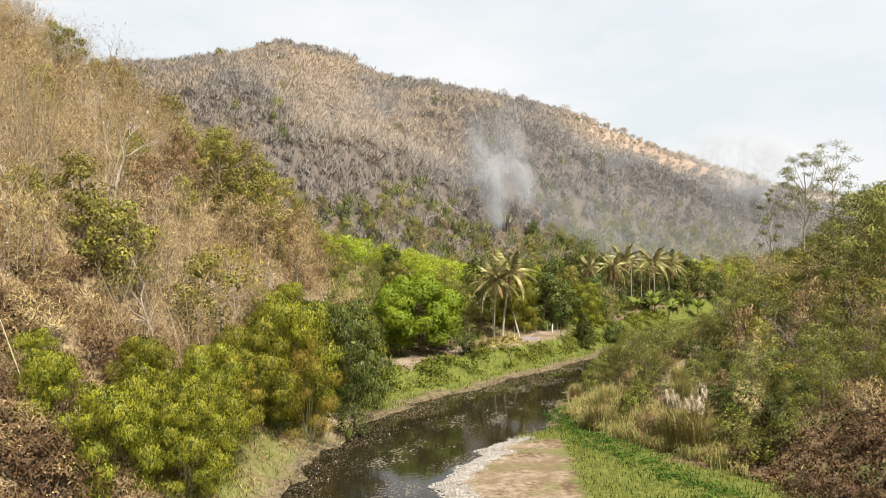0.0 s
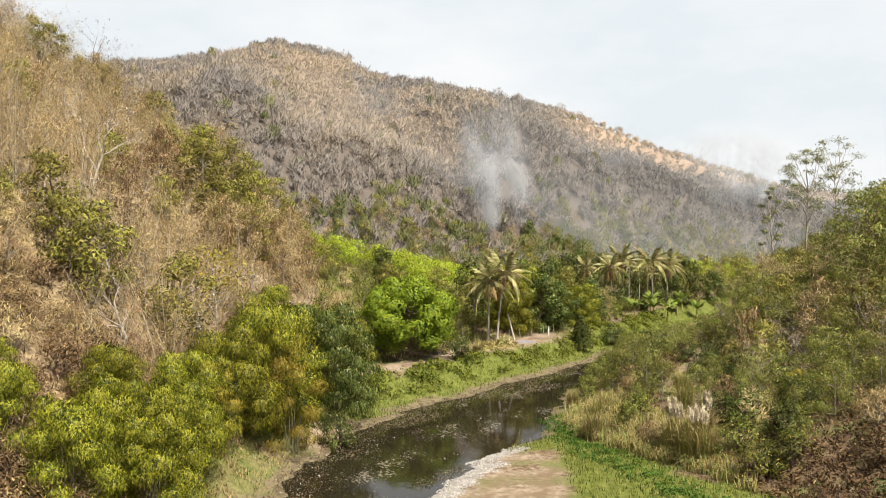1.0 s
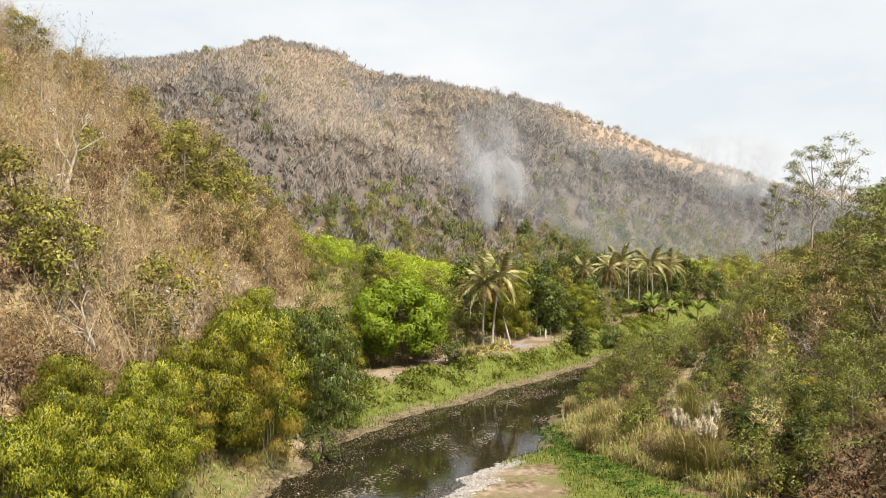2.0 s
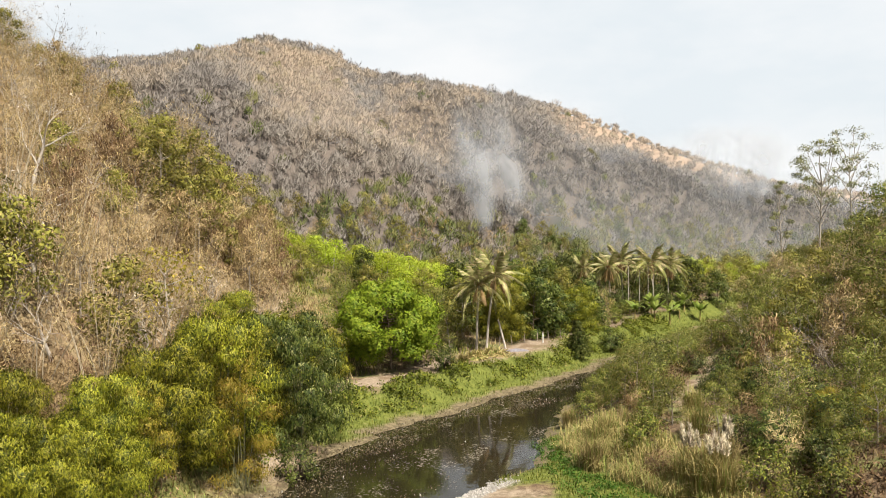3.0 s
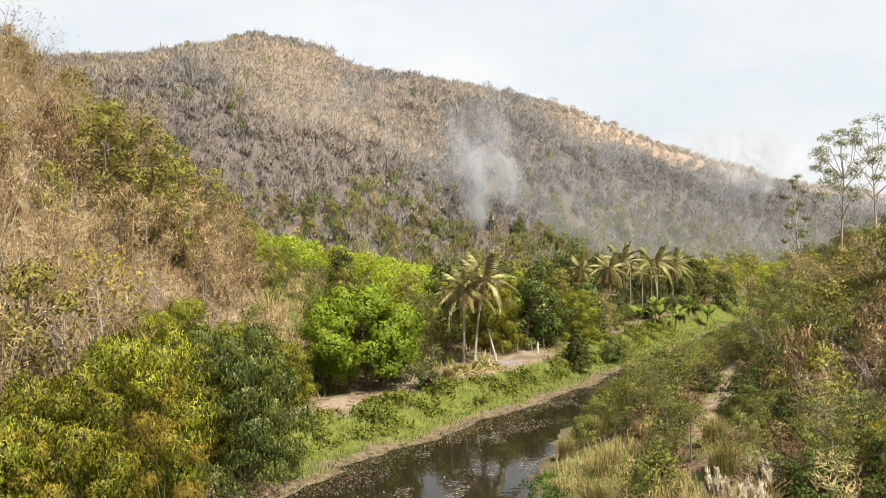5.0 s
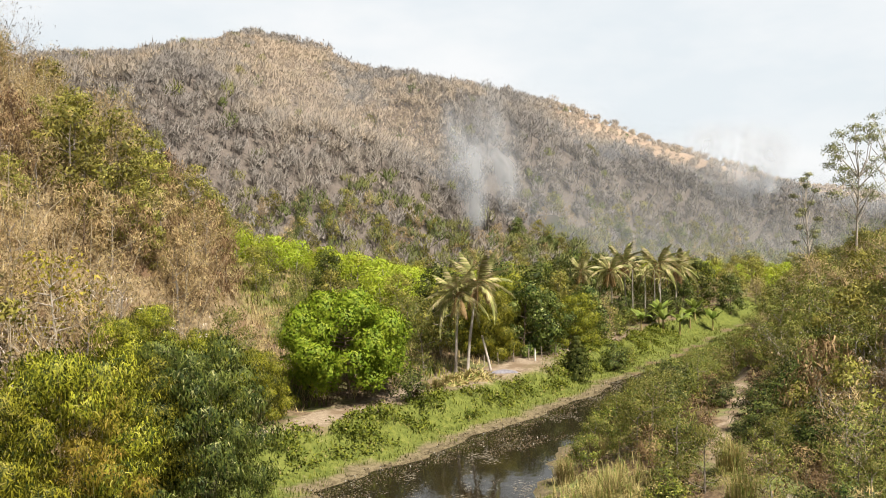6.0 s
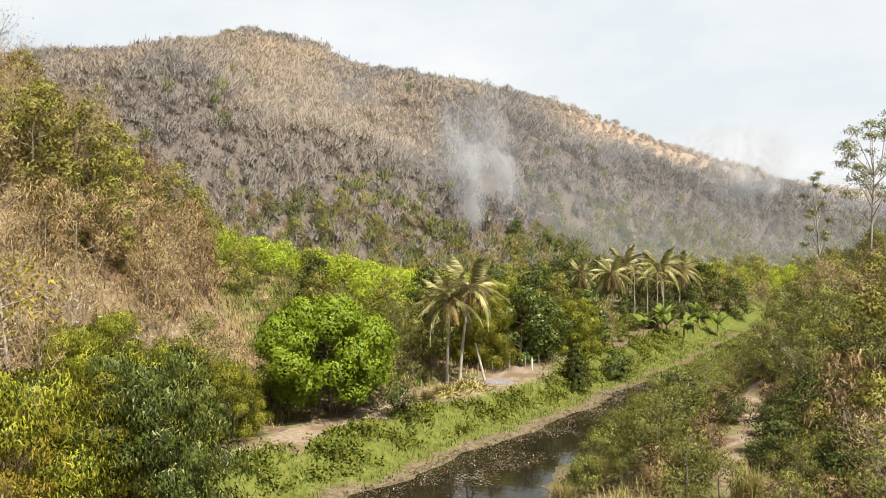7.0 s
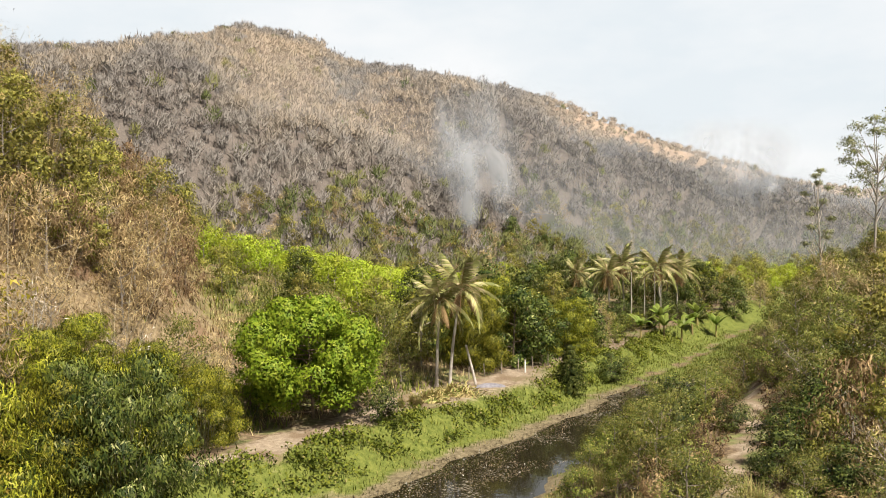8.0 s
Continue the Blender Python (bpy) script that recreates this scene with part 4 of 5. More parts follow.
def right_sized(x, y, p):
    kind = right_choice(x, y, p)
    if isinstance(kind, tuple):
        return kind
    grown = kind in ("feathery_tree", "olive_tree", "grey_bare_tree", "dry_tree")
    far_up = float(smooth(24, 38, x - 0.1 * (y - 60)))
    return (kind, 0.68 + 0.4 * far_up if grown else 1.0) if kind else None


scatter(11, 70, 42, 146, 3.2, right_sized, 4, (0.75, 1.1))


def valley_choice(x, y, p):
    """The valley floor beyond the bend."""
    if float(left_of(x, y)) < 3.5 and float(right_of(x, y)) < 0.5 or float(far_rise(x, y)) > -0.03:
        return None
    if x < 22 and y < 172:
        return None
    if 28 < x < 58 and y < 182:
        return share(p, ("valley_bush", 0.6)), 0.7
    if y > 215 and x > 20:
        return share(p, ("rubber_tree", 0.7), ("valley_tree", 0.15))
    return share(p, ("valley_tree", 0.5), ("valley_bush", 0.3), ("dry_tree", 0.1)), 0.72


scatter(-30, 130, 138, 290, 5.6, valley_choice, 6, (0.75, 1.15))



def footwood_choice(x, y, p):
    """The greener woods along the mountain's foot."""
    u = float(far_rise(x, y))
    if not 0.0 < u < 0.11 or x > 150:
        return None
    return share(p, ("valley_tree", 0.38), ("foot_tan_tree", 0.36), ("bare_tree", 0.1), ("dark_tree", 0.04))


scatter(-80, 150, 165, 330, 5.0, footwood_choice, 12, (0.6, 1.0))

# single plants that stand out
plant("bright_tree", -3.0, 101.0, 1.06)
plant("dark_bamboo", -9.0, 79.0, 1.08)
for x, y, s in ((-12.9, 69.6, 1.15), (-14.6, 64.6, 1.0), (-16.4, 60.0, 0.85), (-15.2, 56.0, 0.72), (-17.4, 51.5, 0.78), (-19.5, 55.5, 0.7), (-14.6, 49.0, 0.72), (-21.5, 47.5, 0.65), (-15.6, 52.5, 0.7), (-17.5, 45.5, 0.75), (-24.0, 50.5, 0.5), (-12.5, 78.0, 0.95), (-14.0, 84.0, 1.0), (-11.8, 88.0, 0.85), (-18.5, 89.0, 0.8), (-12.5, 92.0, 0.8), (-15.3, 87.0, 0.9), (-17.5, 94.0, 0.75), (-14.2, 97.0, 0.7), (-9.0, 93.0, 0.7), (10.4, 121.5, 0.95), (12.5, 128.5, 1.05), (17.0, 130.5, 1.0), (21.5, 131.0, 0.85)):
    plant("green_bamboo", x, y, s)
for x, y, s in ((-10.6, 67.6, 1.05), (-11.6, 69.6, 1.15), (-15.0, 61.5, 0.85)):
    plant("yellow_bamboo", x, y, s)
for x, y, k in ((22.0, 92.0, 1.1), (24.4, 99.0, 1.3), (29.8, 87.0, 1.2), (33.0, 93.0, 1.3), (27.0, 78.0, 1.1), (29.6, 75.0, 1.1), (27.6, 66.5, 1.0), (23.2, 65.5, 0.9)):
    plant("dark_bush", x, y, k)
for x, y, k in ((19.0, 84.0, 0.8), (29.0, 64.0, 0.7), (27.0, 72.0, 0.8), (25.0, 69.0, 0.6), (31.0, 70.0, 0.9), (21.2, 69.5, 0.6)):
    plant("feathery_tree", x, y, k)
for x, y, k in ((15.8, 87.5, 0.5), (18.0, 90.5, 0.58), (20.0, 94.0, 0.62), (22.6, 97.5, 0.68), (25.2, 101.5, 0.7), (28.0, 105.0, 0.72), (18.2, 95.0, 0.5), (31.0, 109.0, 0.75), (35.0, 114.0, 0.75), (39.0, 119.0, 0.8), (16.8, 84.0, 0.45), (43.0, 125.0, 0.85), (48.0, 132.0, 0.85), (23.0, 94.5, 0.55), (27.5, 101.5, 0.7)):
    plant("feathery_tree", x, y, k)
for x, y, k in ((17.0, 89.0, 1.0), (19.0, 92.5, 1.05), (21.4, 96.4, 1.1), (24.0, 100.0, 1.1), (26.6, 103.6, 1.1), (15.0, 85.0, 0.8), (19.6, 86.5, 0.9), (29.4, 107.0, 1.1), (33.0, 112.0, 1.1), (37.0, 117.0, 1.2)):
    plant("green_bush", x, y, k)
for x, y, k in ((28.0, 69.0, 0.45), (30.2, 67.4, 0.4)):
    plant("yellow_bamboo", x, y, k)
for x, y, k in ((-22.0, 47.0, 1.1), (-24.0, 49.0, 1.2), (-20.5, 46.0, 1.0), (-26.0, 52.0, 1.2), (-20.5, 49.5, 1.0), (-23.0, 44.8, 1.1), (-27.5, 48.5, 1.2), (-29.0, 53.0, 1.2), (-25.5, 45.5, 1.1)):
    plant("rust_bush", x, y, k)
plant("dark_bush", -7.6, 71.5, 0.9)
for x, y, k in ((27.0, 94.0, 0.8), (24.6, 80.5, 0.8), (26.4, 84.5, 1.0), (28.8, 89.0, 1.0)):
    plant("dark_bush", x, y, k)
plant("dark_bush", 2.4, 100.0, 0.95)
plant("dark_bush", 25.5, 127.0, 1.1)
plant("yellow_tree", -22.0, 88.0, 1.0)
for x, y, k in ((-61.0, 150.0, 2.0), (-57.0, 148.0, 1.9), (-64.0, 147.0, 2.0), (-55.0, 144.0, 1.5), (-66.5, 152.0, 2.0), (-60.0, 143.0, 1.8), (-69.0, 146.0, 1.9)):
    plant("grey_bare_tree", x, y, k)
plant("olive_tree", -58.6, 149.2, 1.0)
for x, y, k in ((-130.0, 471.0, 1.3), (-98.0, 488.0, 0.9), (-150.0, 480.0, 0.8), (-60.0, 300.0, 1.0), (-38.0, 288.0, 0.9), (-85.0, 340.0, 1.1), (-70.0, 380.0, 1.0), (-20.0, 330.0, 0.9), (10.0, 300.0, 0.9), (60.0, 330.0, 1.2), (-110.0, 300.0, 1.0), (-45.0, 400.0, 1.0)):
    plant("valley_tree", x, y, k)
plant("bare_tree", -27.0, 75.5, 1.5)
plant("bare_tree", -24.0, 70.0, 1.1)
for x, y, k in ((30.0, 83.0, 0.9), (33.5, 78.5, 1.0), (36.0, 88.0, 1.1), (28.4, 76.0, 0.8), (34.0, 96.0, 1.0), (38.5, 82.0, 1.0)):
    plant("grey_bare_tree", x, y, k)
for x, y, k in ((-26.0, 110.0, 1.2), (-29.0, 107.0, 1.1), (-24.0, 112.5, 0.9), (-23.0, 108.0, 0.8), (-30.0, 112.0, 1.0), (-21.0, 106.0, 0.6), (-26.5, 103.5, 0.8)):
    plant("olive_tree", x, y, k)
for x, y, k in ((-22.5, 103.5, 1.0), (-19.5, 105.5, 0.9), (-25.0, 99.5, 1.0), (-30.5, 84.0, 1.0), (-20.5, 109.0, 0.8), (-17.5, 108.0, 0.7)):
    plant("brown_tree", x, y, k)
for x, y, k in ((-44.0, 88.0, 1.0), (-41.0, 84.0, 1.1), (-47.0, 92.0, 1.0), (-38.0, 80.0, 1.0), (-36.0, 87.0, 1.1), (-32.0, 78.0, 0.9), (-28.0, 82.0, 1.0), (-24.5, 80.0, 0.9), (-43.0, 78.0, 1.0), (-50.0, 99.0, 1.1)):
    plant("bare_bamboo", x, y, k)
plant("gnarled_tree", -36.5, 93.0, 1.25)
plant("dark_tree", -8.4, 128.5, 0.75)
for x, y, k in ((14.5, 124.5, 1.05), (17.8, 126.5, 0.9), (23.5, 135.0, 0.9), (16.0, 134.0, 1.1), (5.0, 121.0, 0.7)):
    plant("dark_tree", x, y, k)
for x, y, k in ((30.0, 182.0, 1.1), (35.0, 185.0, 1.0), (41.0, 184.0, 1.1), (47.0, 183.0, 1.0), (52.5, 182.0, 1.1), (26.0, 176.0, 1.0), (22.0, 170.0, 0.9), (58.0, 180.0, 0.9), (48.5, 177.0, 0.7)):
    plant("dark_tree", x, y, k)
plant("big_tree", 47.0, 92.0, 1.0)
plant("big_tree", 53.0, 99.0, 0.95)
plant("big_tree", 45.0, 80.0, 0.75)


def stand(ob, x, y):
    ob.matrix_basis = pose(x, y, ground_z(x, y))


def tall_tree(seed, x, y, tall, wide, lobes, per, clear, label):
    stand(crown_tree(np.random.RandomState(seed), LEAF["ashen"], BARK["pale"], "tall_tree", label, "tall trees", tall, wide, lobes, per, (0.30, 0.12), clear, 0.45, 0.2, 0.27, inner=0.5), x, y)


stand(tiered_bush(np.random.RandomState(61)), 19.8, 119.5)
tall_tree(5, 54.5, 127.6, 20.5, 4.8, 20, 200, 0.58, "tall slender tree with a pale trunk and airy tiered crown")
tall_tree(6, 55.0, 140.7, 17.0, 2.5, 14, 130, 0.35, "tall thin tree with short tiered branches")
tall_tree(8, 61.0, 131.0, 21.5, 5.0, 16, 90, 0.6, "tall half-bare tree with a thin crown")

for x, y, k in ((4.6, 105.6, 0.5), (5.6, 107.0, 0.55), (3.6, 104.6, 0.45), (6.8, 108.4, 0.5), (7.6, 109.4, 0.4), (5.0, 104.8, 0.45)):
    plant("reed_grass", x, y, k)


def dead_trunk(x, y, lean, tall):
    root = thing("dead_palm_trunk", "leaning grey dead palm trunk beside the living palms", "tree trunk")
    wood = Shape()
    q = np.linspace(0, 1, 7)[:, None]
    limb(wood, np.concatenate([lean[0] * q, lean[1] * q, tall * q - 0.2 - 0.3 * q ** 2], 1), np.linspace(0.15, 0.10, 7), 8)
    part("trunk", wood, BARK["palm"], root, soft=True)
    stand(root, x, y)


dead_trunk(10.2, 114.6, (-0.9, 0.2), 4.2)
nut_shape = Shape()
add_ball(nut_shape, (0, 0, 0), (0.13, 0.13, 0.16), 6, 4)
COCONUT = nut_shape.mesh("coconut", LEAF["palm"], True)
COCO = "tall coconut palm with arching grey-green fronds"
prng = np.random.RandomState(3)
stand(palm(prng, "coconut_palm", COCO, "coconut palms by the track", 8.3, (0.4, -0.4), 18, 0.92), 6.5, 112.4)
stand(palm(prng, "coconut_palm", COCO, "coconut palms by the track", 9.4, (1.2, 0.3), 19, 0.97), 7.7, 112.6)
for x, y, h, s in ((33.8, 168, 7.0, 1.0), (37.0, 172, 8.4, 1.1), (42.4, 170, 8.4, 1.15), (46.5, 175, 7.8, 1.05), (30.0, 176, 6.0, 0.9)):
    stand(palm(prng, "coconut_palm", COCO, "coconut palms beyond the bend", h, (prng.uniform(-0.6, 0.6), 0), 20, s, 4), x, y)
for x, y, h in ((35.4, 160, 8.4), (37.6, 161, 7.4), (39.4, 162, 8.2), (40.6, 163, 6.6)):
    stand(palm(prng, "areca_palm", "slender areca palm with a pale thin trunk", "areca palms", h, (0.1, 0.1), 8, 0.42, 0, 0.075), x, y)
for x, y in ((37, 148), (40.5, 152), (44, 158.5), (38, 154), (49, 163), (33, 144.5), (46.5, 164)):
    plant("banana", x, y, 1.1)
for x, y in ((18.6, 63.6), (19.8, 64.6), (18.0, 65.2), (19.2, 62.9)):
    plant("reed", x, y, 1.2)

for x, y, k in ((33.0, 163.0, 0.9), (35.5, 165.0, 1.0), (38.5, 166.0, 1.0), (41.5, 166.0, 1.1), (44.5, 166.5, 1.0), (47.5, 168.0, 1.0), (30.5, 160.0, 0.9), (33.5, 157.0, 0.8), (43.0, 170.5, 1.3), (36.5, 156.0, 0.7)):
    plant("dark_bush", x, y, k)
for x, y, k in ((23.5, 133.0, 1.0), (26.0, 136.0, 1.0), (29.0, 141.0, 1.0), (28.0, 131.5, 0.9), (31.0, 147.0, 1.0), (27.0, 143.0, 1.1), (30.0, 151.0, 1.1), (34.0, 153.0, 0.9)):
    plant("green_bush", x, y, k)

# ---- woods of the mountain ----


def woods_material():
    """Leafless grey woods with tan and green trees among them; the tone belongs to each tree."""
    m, t, out, node = material("mountain_woods")
    a = node("ShaderNodeAttribute")
    a.attribute_name = "tone"
    geo = node("ShaderNodeNewGeometry")
    r = node("ShaderNodeValToRGB", (0, a.outputs["Fac"]))
    cr = r.color_ramp
    for place, c in ((0.0, (0.16, 0.148, 0.14)), (0.2, (0.26, 0.237, 0.22)), (0.35, (0.335, 0.304, 0.268)), (0.55, (0.44, 0.366, 0.28)), (0.75, (0.52, 0.42, 0.315)), (0.8, (0.25, 0.245, 0.09)), (1.0, (0.10, 0.14, 0.05))):
        e = cr.elements[0] if place == 0.0 else (cr.elements[-1] if place == 1.0 else cr.elements.new(place))
        e.color = rgb(c)
    hsv = node("ShaderNodeHueSaturation", ("Color", r.outputs[0]))
    t.links.new(ranged(node, geo.outputs["Random Per Island"], 0, 1, 0.94, 1.06), hsv.inputs["Value"])
    p = node("ShaderNodeBsdfPrincipled", ("Base Color", hsv.outputs[0]), Roughness=0.9)
    p.inputs["Specular IOR Level"].default_value = 0.1
    tr = node("ShaderNodeBsdfTranslucent", ("Color", hsv.outputs[0]))
    mx = node("ShaderNodeMixShader", (1, p.outputs[0]), (2, tr.outputs[0]), Fac=0.35)
    t.links.new(mx.outputs[0], out.inputs[0])
    return m


def mountain_woods(name, label, x, y, tall, tone, per, seed, broad=0.42):
    """Far trees: a slim trunk each, and a soft rounded brush of rising twigs and leaf sprays."""
    r = np.random.RandomState(seed)
    s = Shape()
    base = np.stack([x, y, height(x, y)], 1)
    n = len(x)
    lean = r.normal(0, 0.06, (n, 2))
    top = base + np.concatenate([lean * tall[:, None], tall[:, None] * 0.85], 1)
    ang = r.uniform(0, 2, n)
    ring = [base + np.stack([0.12 * np.cos(ang + k), 0.12 * np.sin(ang + k), -0.4 + 0 * ang], 1) for k in (0, 2.09, 4.19)]
    v = np.stack([*ring, top], 1).reshape(-1, 3)
    k = np.arange(n)[:, None] * 4
    side = np.repeat(unit(np.stack([np.cos(ang), np.sin(ang), 0 * ang + 0.6], 1)), 4, 0)
    s.add(v, np.concatenate([k + (0, 1, 3), k + (1, 2, 3), k + (2, 0, 3)], 1).reshape(-1, 3), np.repeat(np.where(tone < 0.78, tone * 0.8 + 0.05, 0.25), 4), side)
    m = n * per
    t, at = np.repeat(tall, per)[:, None], np.repeat(base, per, 0)
    wide = np.repeat(broad * r.uniform(0.75, 1.25, n), per)[:, None] * t
    d = r.normal(0, 1, (m, 3))
    d[:, 2] = np.abs(d[:, 2]) * 1.1 - 0.45
    d = unit(d)
    lump = 1 + 0.2 * np.sin(4 * d[:, :1] + at[:, :1]) * np.cos(4 * d[:, 1:2] + at[:, 1:2])
    tip = at + np.repeat(lean, per, 0).dot(np.eye(2, 3)) * t + np.array((0, 0, 0.58)) * t + d * lump * np.concatenate([wide, wide, 0.36 * t], 1) * r.uniform(0.6, 1.0, (m, 1))
    go = unit(d * (0.55, 0.55, 0.2) + np.array((0, 0, 0.7)) + r.normal(0, 0.3, (m, 3)))
    foot = tip - go * t * r.uniform(0.14, 0.3, (m, 1))
    round_to = unit(d * 0.75 + np.array((0, 0, 0.6)))
    across = unit(np.cross(go, round_to + r.normal(0, 0.35, (m, 3))))
    across = across * np.where((np.cross(across, go) * round_to).sum(1, keepdims=True) < 0, -1.0, 1.0)
    w = 0.0011 * at[:, 1:2] * r.uniform(0.6, 1.3, (m, 1)) * 0.5
    v = np.stack([foot - across * w, foot + across * w, tip], 1).reshape(-1, 3)
    normal = unit(round_to * 0.9 + r.normal(0, 0.08, (m, 3)))
    s.add(v, np.arange(m * 3).reshape(-1, 3), np.repeat(np.repeat(tone, per), 3), np.repeat(normal, 3, 0))
    return tagged(new(name, s.mesh(name, WOODS, True, tag_name="tone")), label, "woods", kind="stuff")


WOODS = woods_material()
wr = np.random.RandomState(77)
wx, wy = [v.ravel() for v in np.meshgrid(np.arange(-330, 330, 3.3), np.arange(165, 512, 3.5))]
cand = len(wx)
wx, wy = wx + wr.uniform(-1.9, 1.9, cand), wy + wr.uniform(-2.0, 2.0, cand)
wu = far_rise(wx, wy)
dry = tan_zone(wx, wy)
grassy = dry * smooth(20, 95, wx)
keep = (wu > 0.01) & (wu < 1.02) & (np.abs(wx - 4) < 0.57 * wy + 8) & (wr.rand(cand) < (1 - 0.55 * grassy) * np.interp(wy, (180, 500), (1.0, 0.8)))
wx, wy, wu, dry, grassy = [q[keep] for q in (wx, wy, wu, dry, grassy)]
burnt = smooth(25, 80, wx) * smooth(0.14, 0.0, wu - np.interp(wx, (20, 160), (0.5, 0.24)) + 0.08 * waves(wx, wy, 50, 93))
tone = np.clip(0.29 + 0.08 * waves(wx, wy, 60, 97) + 0.43 * dry - 0.12 * burnt + 0.09 * waves(wx, wy, 24, 95) + wr.normal(0, 0.035, len(wx)), 0.05, 0.76)
low = smooth(0.18, 0.05, wu + 0.06 * waves(wx, wy, 30, 90)) * 0.68
tone = np.where(wr.rand(len(wx)) < np.maximum(low, 0.012), wr.uniform(0.79, 0.96, len(wx)), tone)
tall = wr.uniform(4.5, 8.0, len(wx)) * (1 + 0.2 * waves(wx, wy, 12, 96)) * (1 - 0.45 * grassy) * np.where((wu > 0.93) & (wr.rand(len(wx)) < 0.25), 1.3, 1.0)
near = wy < 300
mountain_woods("mountain_foot_woods", "mixed tan, grey and olive woods on the mountain's lower slope", wx[near], wy[near], tall[near], tone[near], 105, 78)
mountain_woods("mountain_woods", "leafless grey and tan woods covering the mountain", wx[~near], wy[~near], tall[~near], tone[~near], 62, 79)
crest_x = np.arange(-240, 300, 3.0)
crest_x = crest_x + wr.uniform(-1.8, 1.8, len(crest_x))
crest_y = 490 + wr.uniform(-6, 4, len(crest_x))
mountain_woods("ridge_trees", "leafless grey trees standing along the ridge", crest_x, crest_y, wr.uniform(4.0, 10.5, len(crest_x)) * np.interp(crest_x, (0, 90), (1.0, 0.6)), np.clip(wr.uniform(0.1, 0.26, len(crest_x)) + np.interp(crest_x, (20, 110), (0, 0.3)), 0, 0.7), 40, 80)

# ---- smoke of the brush fires, and painted air haze ----


def smoke_and_haze_material(name, dense, scale, seed, rough=(0.3, 0.72), fade=0.5):
    """Thin drifting smoke, also the painted air haze: it veils what lies behind and scatters the daylight."""
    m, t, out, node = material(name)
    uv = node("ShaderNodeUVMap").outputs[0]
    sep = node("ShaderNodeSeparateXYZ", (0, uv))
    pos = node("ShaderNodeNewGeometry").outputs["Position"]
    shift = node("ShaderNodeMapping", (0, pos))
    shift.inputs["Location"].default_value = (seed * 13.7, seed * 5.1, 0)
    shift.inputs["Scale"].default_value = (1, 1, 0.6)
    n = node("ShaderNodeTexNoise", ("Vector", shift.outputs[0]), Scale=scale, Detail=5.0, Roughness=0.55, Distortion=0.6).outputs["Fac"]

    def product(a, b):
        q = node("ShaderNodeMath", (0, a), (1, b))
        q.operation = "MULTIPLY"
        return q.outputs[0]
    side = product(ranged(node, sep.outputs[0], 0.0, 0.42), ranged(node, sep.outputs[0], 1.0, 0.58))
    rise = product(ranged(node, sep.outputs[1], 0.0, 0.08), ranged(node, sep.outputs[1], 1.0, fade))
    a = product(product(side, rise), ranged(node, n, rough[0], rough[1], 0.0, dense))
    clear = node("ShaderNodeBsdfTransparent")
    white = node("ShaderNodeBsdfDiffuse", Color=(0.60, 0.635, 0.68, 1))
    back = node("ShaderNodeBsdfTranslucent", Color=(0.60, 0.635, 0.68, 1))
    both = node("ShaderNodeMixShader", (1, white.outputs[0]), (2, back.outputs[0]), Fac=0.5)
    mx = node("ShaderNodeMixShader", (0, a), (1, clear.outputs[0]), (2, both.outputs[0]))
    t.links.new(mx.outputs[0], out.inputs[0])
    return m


def smoke_sheet(shape_list, base, foot, top, tall, drift, wave, seed):
    """One billowing curtain of smoke, wider towards its top."""
    nu, nv = 15, 21
    u, v = np.meshgrid(np.linspace(0, 1, nu), np.linspace(0, 1, nv))
    w = foot + (top - foot) * v ** 0.8
    x = base[0] + (u - 0.5) * w + drift[0] * v ** 1.2 + 0.12 * w * np.sin(5 * v + seed)
    y = base[1] + drift[1] * v + wave * np.sin(4 * u + 3 * v + seed)
    z = base[2] + tall * v
    shape_list.append((np.stack([x, y, z], -1).reshape(-1, 3), nu, nv))


def smoke(name, label, sheets, mat):
    shape, uvs, n = Shape(), [], 0
    for v, nu, nv in sheets:
        k = (np.arange(nv - 1)[:, None] * nu + np.arange(nu - 1)[None]).ravel()
        f = np.stack([k, k + 1, k + nu + 1, k, k + nu + 1, k + nu], -1).reshape(-1, 3)
        shape.add(v, f)
        a, b = np.meshgrid(np.linspace(0, 1, nu), np.linspace(0, 1, nv))
        uvs.append(np.stack([a.ravel(), b.ravel()], 1)[f].reshape(-1, 2))
    me = shape.mesh(name, mat, True)
    me.uv_layers.new(name="UVMap").data.foreach_set("uv", np.concatenate(uvs).astype(np.float32).ravel())
    return tagged(new(name, me), label, "smoke", kind="stuff")


def plume(base, foot, top, tall, drift, layers, dense, scale, label, seed):
    sheets = []
    for i in range(layers):
        at = (base[0] + (i - layers / 2) * 1.2, base[1] + i * 3.0, base[2] + 1.2 * i)
        smoke_sheet(sheets, at, foot, top, tall * (1 - 0.08 * i), drift, 1.5, seed + i * 1.7)
    return smoke("smoke", label, sheets, smoke_and_haze_material("smoke_%d" % seed, dense, scale, seed))


plume((14.5, 250, ground_z(14.5, 252) + 3), 4, 29, 48, (-1, 12), 2, 0.42, 0.09, "pale blue-grey smoke rising from a brush fire", 1)
plume((24.0, 256, ground_z(24.0, 258) + 5), 3, 26, 46, (1, 12), 1, 0.50, 0.09, "second column of pale smoke beside the first", 2)
plume((134, 352, ground_z(134, 354) + 3), 14, 66, 34, (-22, 5), 2, 0.7, 0.05, "pale smoke drifting along the far ridge", 3)


